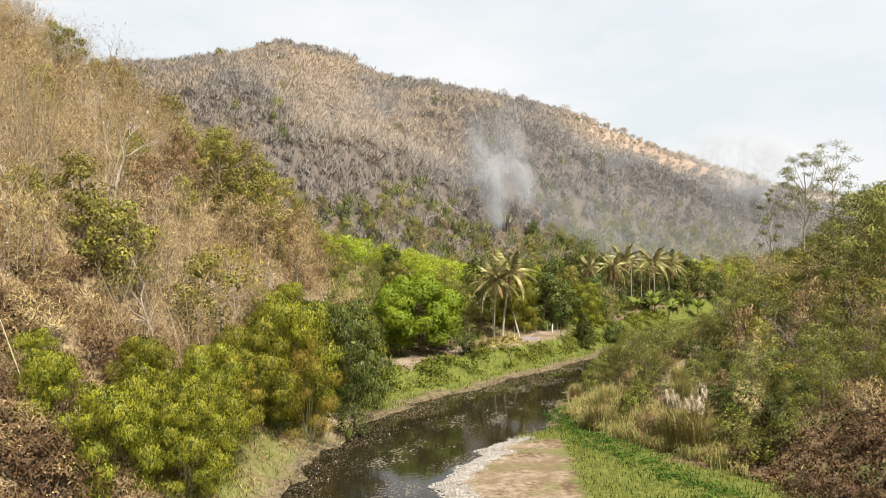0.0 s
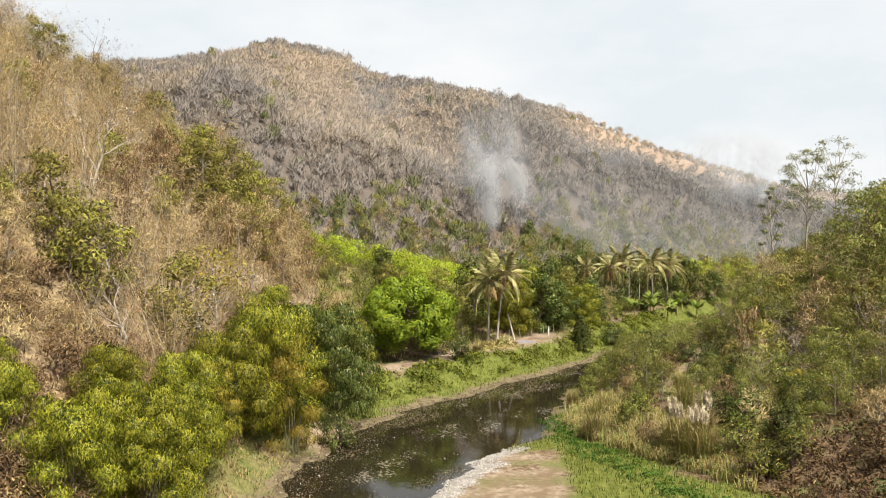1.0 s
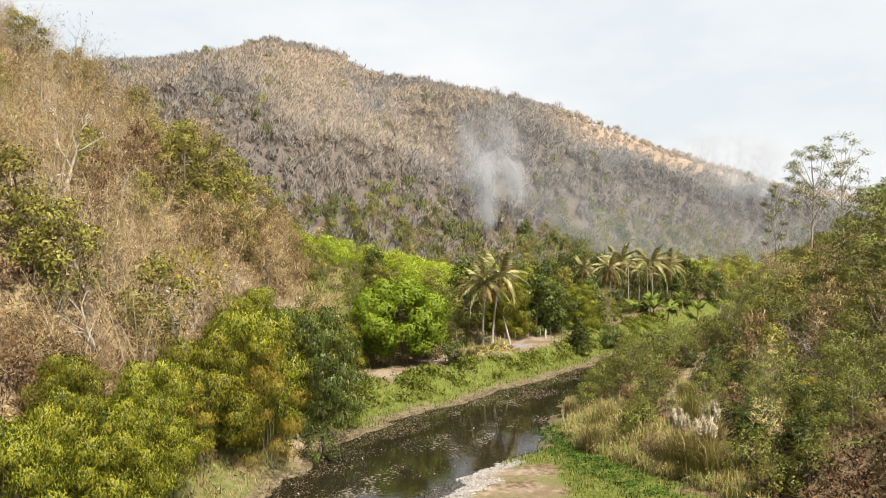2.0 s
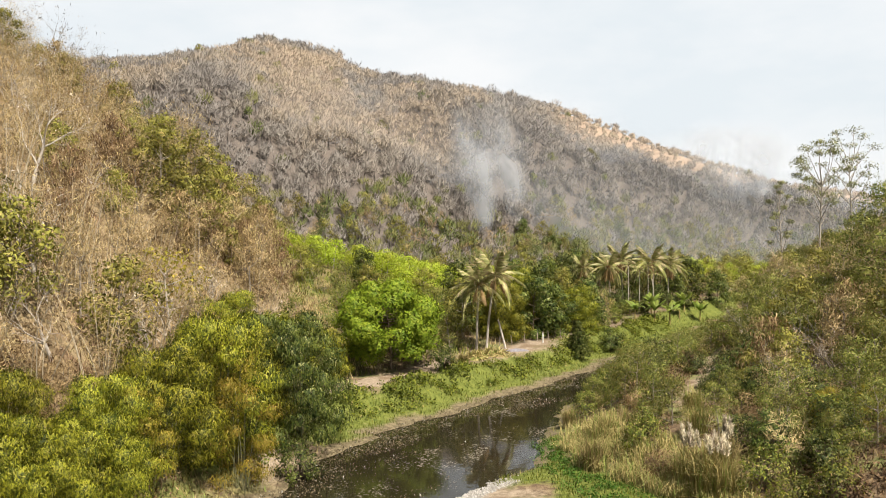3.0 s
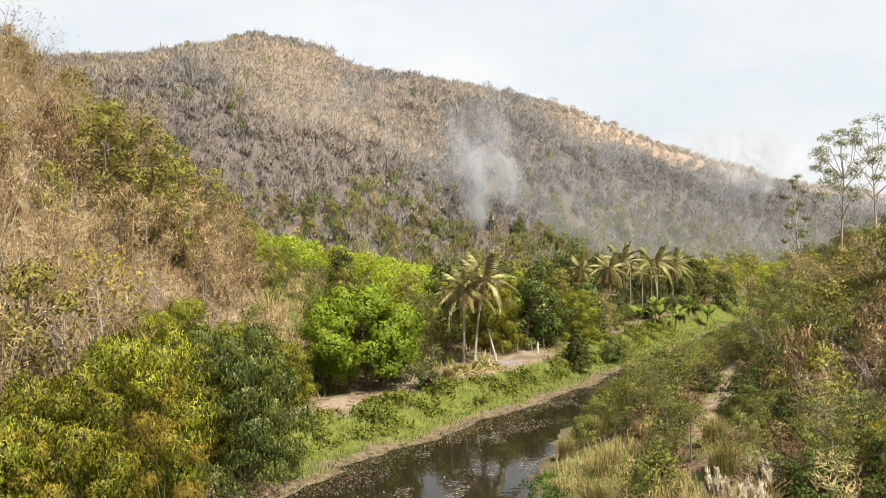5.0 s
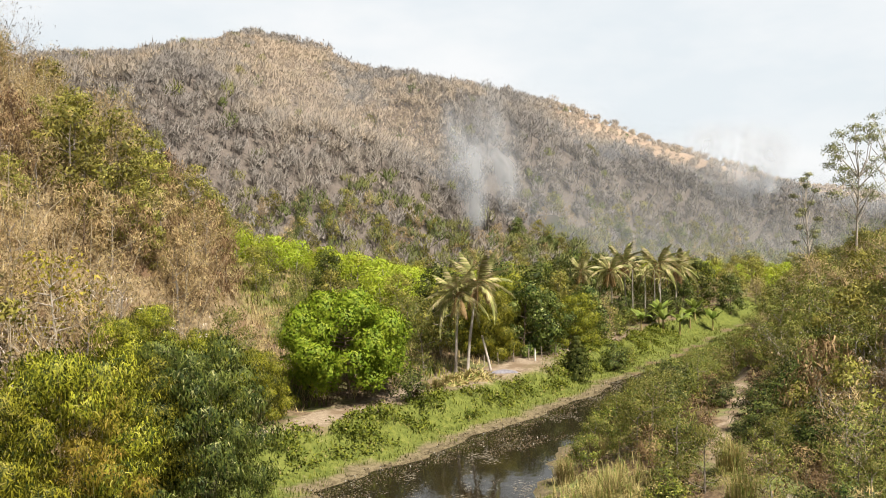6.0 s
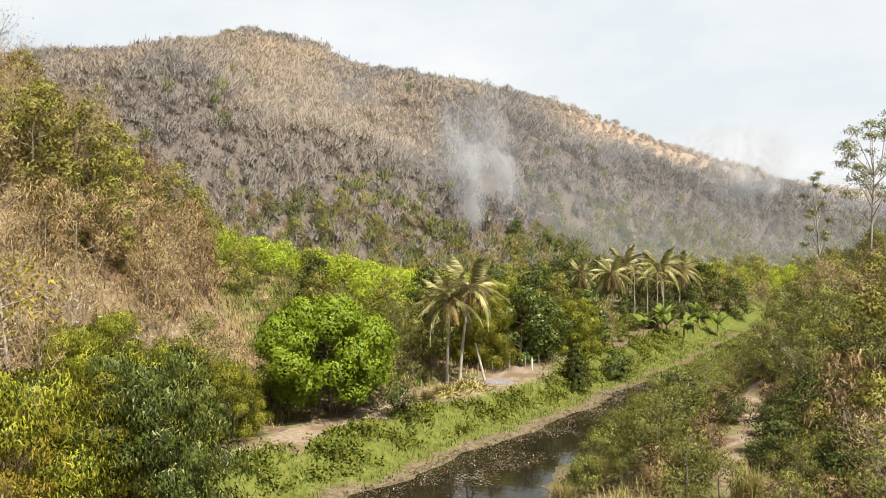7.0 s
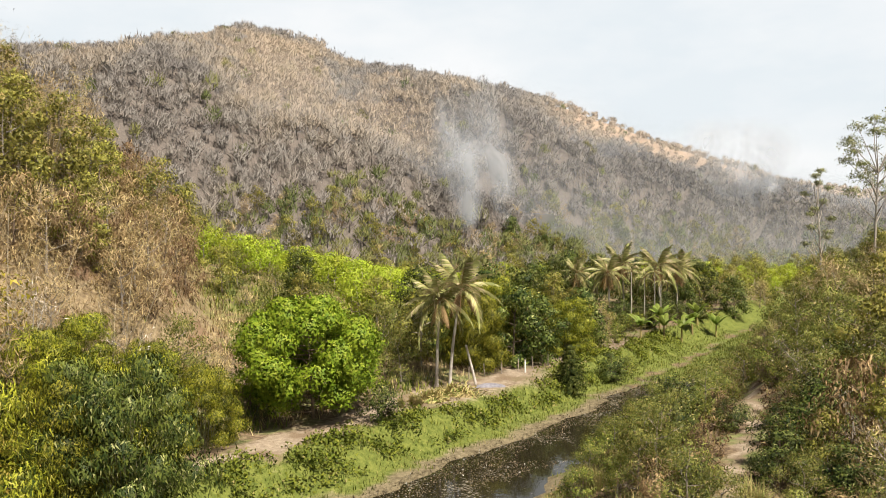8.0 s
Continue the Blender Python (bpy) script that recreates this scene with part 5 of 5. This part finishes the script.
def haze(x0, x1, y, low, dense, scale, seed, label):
    """A broad thin sheet that paints smoky air haze over the mountain, no higher than the ridge behind it."""
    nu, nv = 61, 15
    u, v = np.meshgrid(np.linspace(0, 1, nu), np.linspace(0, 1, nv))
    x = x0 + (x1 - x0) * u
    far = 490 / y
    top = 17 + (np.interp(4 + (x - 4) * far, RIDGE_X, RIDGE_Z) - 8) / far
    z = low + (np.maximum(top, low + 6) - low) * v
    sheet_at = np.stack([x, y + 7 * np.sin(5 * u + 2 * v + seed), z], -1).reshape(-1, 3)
    return smoke("smoke_haze", label, [(sheet_at, nu, nv)], smoke_and_haze_material("smoke_haze_%d" % seed, dense, scale, seed, (-0.3, 1.3), 0.3))


# Translucent sheets lighten the far slopes, in place of haze in the air.
haze(-260, 330, 262, 3, 0.75, 0.012, 11, "translucent sheet painting smoky air haze before the mountain")
haze(-330, 420, 362, 20, 0.72, 0.009, 14, "translucent sheet painting smoky air haze below the mountain's ridge")
haze(20, 420, 316, 0, 0.45, 0.010, 12, "translucent sheet painting smoky air haze over the valley's end")

# ---- ground cover ----


def sown(seed, n, x0, x1, y0, y1, chance):
    """Points on the ground, kept where chance(x, y) says so."""
    r = np.random.RandomState(seed)
    x, y = r.uniform(x0, x1, n), r.uniform(y0, y1, n)
    ok = (r.rand(n) < chance(x, y)) & (x > -0.6 * (y + 4) - 4) & (x < 0.6 * (y + 4) + 6)
    x, y = x[ok], y[ok]
    return r, np.stack([x, y, height(x, y)], 1)


def short_blades(shape, r, at, tall, width, lean=0.5):
    n = len(at)
    a = r.uniform(0, 2 * np.pi, n)
    side = np.stack([-np.sin(a), np.cos(a), 0 * a], 1) * width * 0.5
    h = tall * r.uniform(0.5, 1.3, (n, 1))
    tip = at + np.stack([np.cos(a) * lean, np.sin(a) * lean, 0 * a + 1], 1) * h
    low = at - (0, 0, 0.04)
    v = np.stack([low - side, low + side, tip], 1).reshape(-1, 3)
    shape.add(v, np.arange(n * 3).reshape(-1, 3))


def cover(name, label, category, mat, r, at, kind_of, **kw):
    s = Shape()
    if kind_of == "blades":
        short_blades(s, r, at, **kw)
    else:
        leaves(s, r, at, **kw)
    return tagged(new(name, s.mesh(name, mat)), label, category, kind="stuff")


def bank_turf(x, y):
    z = zones(x, y)
    return np.clip(z["grass"] * 1.1 - z["dirt"] - z["mud"] * 0.5, 0, 1) * (y < 190)


r, at = sown(301, 150000, -14, 62, 44, 170, bank_turf)
cover("bank_grass", "fresh green grass on the river banks", "grass", LEAF["grass"], r, at[:52000], "blades", tall=0.34, width=0.07)


def weedy(x, y):
    dl = left_of(x, y)
    lumps = smooth(-0.55, 0.25, waves(x, y, 3.2, 61) + 0.5 * waves(x, y, 9, 62))
    bare = smooth(4.0, 4.8, dl) * smooth(103, 107, y) * smooth(125, 120, y)
    return smooth(2.4, 3.4, dl) * smooth(6.2, 5.4, dl) * lumps * (1 - bare) * (y > 72) * (y < 150)


r, at = sown(302, 90000, -12, 45, 72, 150, weedy)
at = at[:9000]
at[:, 2] += 0.4 * smooth(-0.2, 0.8, waves(at[:, 0], at[:, 1], 3.2, 61))
cover("bank_weeds", "low leafy green weeds covering the bank below the track", "weeds", LEAF["weed"], r, at, "leaves", per=8, spread=(0.22, 0.22, 0.18), length=0.26, width=0.16, folded=False)


def dry_bank(x, y):
    dl = left_of(x, y)
    return smooth(0.8, 2.0, dl) * smooth(6.5, 4.5, dl) * smooth(84, 76, y) * smooth(-0.7, 0.1, waves(x, y, 3, 63))


r, at = sown(315, 9000, -18, 0, 46, 84, dry_bank)
cover("bank_straw_tufts", "yellowing dry grass on the near river bank", "grass", LEAF["straw"], r, at[:3600], "blades", tall=0.5, width=0.06, lean=0.8)


def dry_floor(x, y):
    d = toe(y) - x
    return smooth(-4, 1, d) * (y > 44) * (y < 150) * (x > -84)


r, at = sown(303, 74000, -84, -10, 44, 150, dry_floor)
cover("dry_undergrowth", "dry straw undergrowth covering the slope", "undergrowth", LEAF["dry"], r, at[:19000], "blades", tall=1.1, width=0.05, lean=0.6)
under_r, under_at = sown(314, 16000, -38, -12, 42, 72, dry_floor)
cover("fallen_leaves", "brown fallen leaves and twigs at the slope's foot", "litter", LEAF["brown"], under_r, under_at[:7000], "leaves", per=3, spread=(0.25, 0.25, 0.2), length=0.32, width=0.1, folded=False)
cover("dead_undergrowth", "brown dead undergrowth covering the slope", "undergrowth", LEAF["brown"], r, at[19000:35000], "blades", tall=0.8, width=0.10, lean=0.8)


def scrub_floor(x, y):
    dr = right_of(x, y)
    return smooth(0.2, 1.5, dr) * (np.abs(x - track_right(y)) > 1.3) * (y < 140) * (1 - 0.85 * smooth(19.5, 21.5, x) * smooth(64, 59, y)) * (0.4 + 0.6 * smooth(-0.2, 0.4, waves(x, y, 7, 64)))


r, at = sown(304, 60000, 10, 62, 44, 140, scrub_floor)
brown = waves(at[:, 0], at[:, 1], 11, 66) + 0.6 * smooth(66, 58, at[:, 1]) > 0.1
cover("scrub_grass", "half-dry grass between the bushes", "grass", LEAF["straw"], r, at[~brown][:8000], "blades", tall=0.7, width=0.08, lean=0.6)
cover("dead_weeds", "brown withered weeds between the bushes", "weeds", LEAF["brown"], r, at[brown][:9000], "leaves", per=2, spread=(0.2, 0.2, 0.25), length=0.35, width=0.14, folded=False)


def straw_front(x, y):
    """Tall arching half-dry grass on the bank's front, round the plumed reeds."""
    dr = right_of(x, y)
    front = smooth(-0.4, 0.8, dr) * smooth(6.0, 4.0, dr) * smooth(21.5, 19.5, x) * smooth(50, 54, y) * smooth(84, 74, y)
    return front * smooth(-0.5, 0.1, waves(x, y, 2.6, 161))


r, at = sown(311, 14000, 9, 30, 48, 84, straw_front)
s = Shape()
blades(s, r, at[:900], 9, 0.16, 1.3, 0.045, 1.2, 1.6)
tagged(new("bank_straw", s.mesh("bank_straw", LEAF["straw"])), "tall arching half-dry grass on the front of the bank", "grass", kind="stuff")


def litter_floor(x, y):
    near = smooth(19.5, 21.0, x) * smooth(-0.2, 0.6, right_of(x, y)) * smooth(64, 59, y + 0.15 * (x - 22)) * smooth(44, 48, y)
    off = np.abs(x - track_right(y))
    beside = smooth(0.9, 1.4, off) * smooth(5.0, 3.0, off) * smooth(70, 76, y) * smooth(112, 104, y)
    under = 0.35 * smooth(4, 6, right_of(x, y)) * smooth(130, 110, y) * (x < 50)
    return np.maximum.reduce([near, beside, under]) * (off > 0.9) * smooth(-0.6, 0.0, waves(x, y, 2.2, 165))


r, at = sown(312, 42000, 14, 50, 44, 130, litter_floor)
near_r, near_at = sown(313, 16000, 19, 38, 44, 66, lambda x, y: litter_floor(x, y) * (y < 64))
cover("dead_brush", "dark rust-brown dead brush covering the bank", "brush", LEAF["litter"], near_r, near_at[:8000], "leaves", per=4, spread=(0.2, 0.2, 0.22), length=0.3, width=0.12, folded=False)
cover("leaf_litter", "dark reddish-brown leaf litter and dead brush", "litter", LEAF["litter"], r, at[:14000], "leaves", per=3, spread=(0.22, 0.22, 0.16), length=0.26, width=0.13, folded=False)


def field_floor(x, y):
    dl = left_of(x, y)
    return smooth(9, 11, dl) * smooth(4, -1, toe(y) - x) * (x < 30) * (y < 150)


r, at = sown(305, 40000, -24, 30, 84, 150, field_floor)
tan_tall = waves(at[:, 0], at[:, 1], 16, 68) > 0.05
cover("field_grass", "rough green grass between track and hill", "grass", LEAF["shrub"], r, at[~tan_tall][:9000], "blades", tall=0.8, width=0.12, lean=0.6)
cover("field_straw", "tall pale dry grass between track and hill", "grass", LEAF["dry"], r, at[tan_tall][:6000], "blades", tall=0.75, width=0.07, lean=0.6)


def weed_strip(x, y):
    mid = np.interp(y, (44, 54, 62, 70, 78), (20, 17.6, 14.6, 11.4, 10.8))
    return smooth(2.6, 0.2, np.abs(x - mid + 0.8 * waves(x, y, 6, 73))) * (y < 80) * smooth(-0.5, 0.4, waves(x, y, 2.5, 74))


r, at = sown(306, 32000, 8, 24, 44, 80, weed_strip)
at[:, 2] += r.uniform(0.02, 0.2, len(at))
cover("water_weeds", "bright green creeping water weeds along the bank's foot", "weeds", LEAF["water_weed"], r, at[:5000], "leaves", per=3, spread=(0.12, 0.12, 0.05), length=0.16, width=0.1, folded=False)


def scum_lines(x, y):
    inside = (x > shore_l(y) - 1.3) & (x < shore_r(y) - 0.1)
    edge = smooth(3.2, 0.4, x - shore_l(y) + 0.7 * waves(x, y, 5, 72))
    return inside * np.maximum(edge * 0.8, smooth(0.2, 0.6, waves(x * 1.0 - 0.6 * y, y * 0.5, 11, 71, 4)) * 0.9 + 0.006)


r, at = sown(307, 60000, -11, 40, 46, 130, scum_lines)
at[:, 2] = np.maximum(0.012, at[:, 2] + 0.03)
cover("floating_scum", "pale floating leaves and scum on the water", "scum", LEAF["scum"], r, at[:9000], "leaves", per=4, spread=(0.25, 0.25, 0.0), length=0.13, width=0.11, droop=0.0, lift=60.0, folded=False)

# ---- small things along the tracks ----
WOOD = bark("weathered_wood", (0.40, 0.33, 0.26), (0.22, 0.18, 0.14), 9.0)
PAINT = bark("chalky_paint", (0.78, 0.77, 0.74), (0.62, 0.60, 0.56), 5.0)


def fence_post(rng):
    root = thing("fence_post", "weathered wooden fence post beside the track", "post", "fence posts")
    body = Shape()
    limb(body, [(0, 0, -0.2), (0.02, 0.01, 0.6), (0.03, 0.0, 1.25)], (0.07, 0.06, 0.05), 6)
    add_ball(body, (0.03, 0, 1.25), (0.05, 0.05, 0.03), 6, 4)
    part("post", body, WOOD, root, soft=True)
    return root


KINDS["fence_post"] = [fence_post, fence_post]
for x, y in ((11.2, 118.6), (13.0, 120.0), (14.8, 121.4), (16.4, 122.8), (18.2, 124.4), (20.2, 126.2), (9.6, 117.2)):
    plant("fence_post", x, y, 1.0)


def marker_post(x, y):
    root = thing("marker_post", "white painted post standing by the track", "post")
    body, cap = Shape(), Shape()
    limb(body, [(0, 0, -0.2), (0, 0, 0.7), (0, 0, 1.3)], (0.09, 0.085, 0.08), 8)
    limb(cap, [(0, 0, 1.3), (0, 0, 1.36), (0, 0, 1.4)], (0.11, 0.10, 0.03), 8)
    part("post", body, PAINT, root, soft=True)
    part("cap", cap, WOOD, root)
    stand(root, x, y)


marker_post(15.4, 120.4)


def heap(name, label, category, mat, x, y, rx, ry, tall, seed, bits=None):
    """A low uneven mound, strewn with loose bits where there are any."""
    r = np.random.RandomState(seed)
    root = thing(name, label, category)
    body = Shape()
    n, m = 20, 7
    v, f = [], []
    for j in range(m):
        q = j / (m - 1)
        for i in range(n):
            a = i * 2 * np.pi / n
            k = q * (1 + 0.18 * math.sin(3 * a + seed) + 0.1 * math.sin(7 * a))
            px, py = x + rx * k * math.cos(a), y + ry * k * math.sin(a)
            v.append((px - x, py - y, ground_z(px, py) - ground_z(x, y) + tall * (1 - q * q) + 0.06 * r.rand() * (1 - q) - (0.08 if j == m - 1 else 0)))
    for j in range(m - 1):
        for i in range(n):
            a, b = j * n + i, j * n + (i + 1) % n
            f += [(a, a + n, b + n), (a, b + n, b)]
    body.add(v, f)
    part("mound", body, mat, root, soft=True)
    if bits:
        top = Shape()
        at = np.stack([r.normal(0, rx * 0.5, 260), r.normal(0, ry * 0.5, 260), np.zeros(260)], 1)
        at[:, 2] = [ground_z(x + p[0], y + p[1]) - ground_z(x, y) + tall * max(0, 1 - (p[0] / rx) ** 2 - (p[1] / ry) ** 2) + 0.1 for p in at]
        leaves(top, r, at, 2, 0.12, 0.9, 0.11, 0.1, 0.6)
        tagged(part("dead_leaves", top, bits, root), kind="stuff")
    root.matrix_basis = pose(x, y, ground_z(x, y) + 0.02)


ASH = bark("fire_ash", (0.30, 0.285, 0.31), (0.19, 0.175, 0.195), 3.0, 0.95)
heap("ash_patch", "pale lilac-grey ash patch from a burnt heap", "ash", ASH, 11.4, 113.6, 1.5, 1.1, 0.18, 3)
heap("dry_leaf_heap", "heap of dead straw-coloured palm and banana leaves", "leaf heap", LEAF["straw"], 8.2, 109.6, 1.8, 1.3, 0.35, 4, LEAF["straw"])
heap("dry_leaf_heap", "heap of dead straw-coloured palm and banana leaves", "leaf heap", LEAF["straw"], 6.2, 107.2, 1.3, 1.0, 0.3, 7, LEAF["straw"])


def fallen_culm(points, label):
    root = thing("fallen_culm", label, "bamboo pole", "fallen culms")
    body = Shape()
    base = Vector(points[0])
    limb(body, [tuple(Vector(p) - base) for p in points], np.linspace(0.05, 0.025, len(points)), 5)
    part("pole", body, BARK["culm"], root, soft=True)
    root.matrix_basis = Matrix.Translation(base)


for x0, y0, x1, y1, up in ((-24.5, 47.5, -21.3, 46.5, 4.2), (-25.0, 45.5, -21.8, 44.5, 3.2), (-20.0, 78.0, -17.5, 75.5, 2.6)):
    za, zb = ground_z(x0, y0), ground_z(x1, y1)
    fallen_culm([(x1, y1, zb - 0.1), ((x0 + x1) / 2, (y0 + y1) / 2, (za + zb) / 2 + up * 0.45), (x0, y0, za + up)], "bare pale bamboo culm leaning from the slope")


def pebbly(x, y):
    return zones(x, y)["shingle"]


r, at = sown(308, 30000, -4, 12, 44, 72, pebbly)
at = at[:2600]
pebbles = Shape()
size = r.uniform(0.03, 0.09, (len(at), 1)) * (1 + r.rand(len(at), 1))
pts = [at + size * np.array(d) * r.uniform(0.7, 1.2, (len(at), 1)) for d in ((1, 0, 0), (0, 1, 0), (-1, 0, 0), (0, -1, 0), (0, 0, 0.7))]
k5 = np.arange(len(at))[:, None] * 5
pebbles.add(np.stack(pts, 1).reshape(-1, 3), np.concatenate([k5 + (0, 1, 4), k5 + (1, 2, 4), k5 + (2, 3, 4), k5 + (3, 0, 4)], 1).reshape(-1, 3))
tagged(new("river_pebbles", pebbles.mesh("river_pebbles", bark("pebble_stone", (0.46, 0.435, 0.395), (0.27, 0.25, 0.22), 2.0))), "pale rounded pebbles on the gravel bar", "pebbles", kind="stuff")
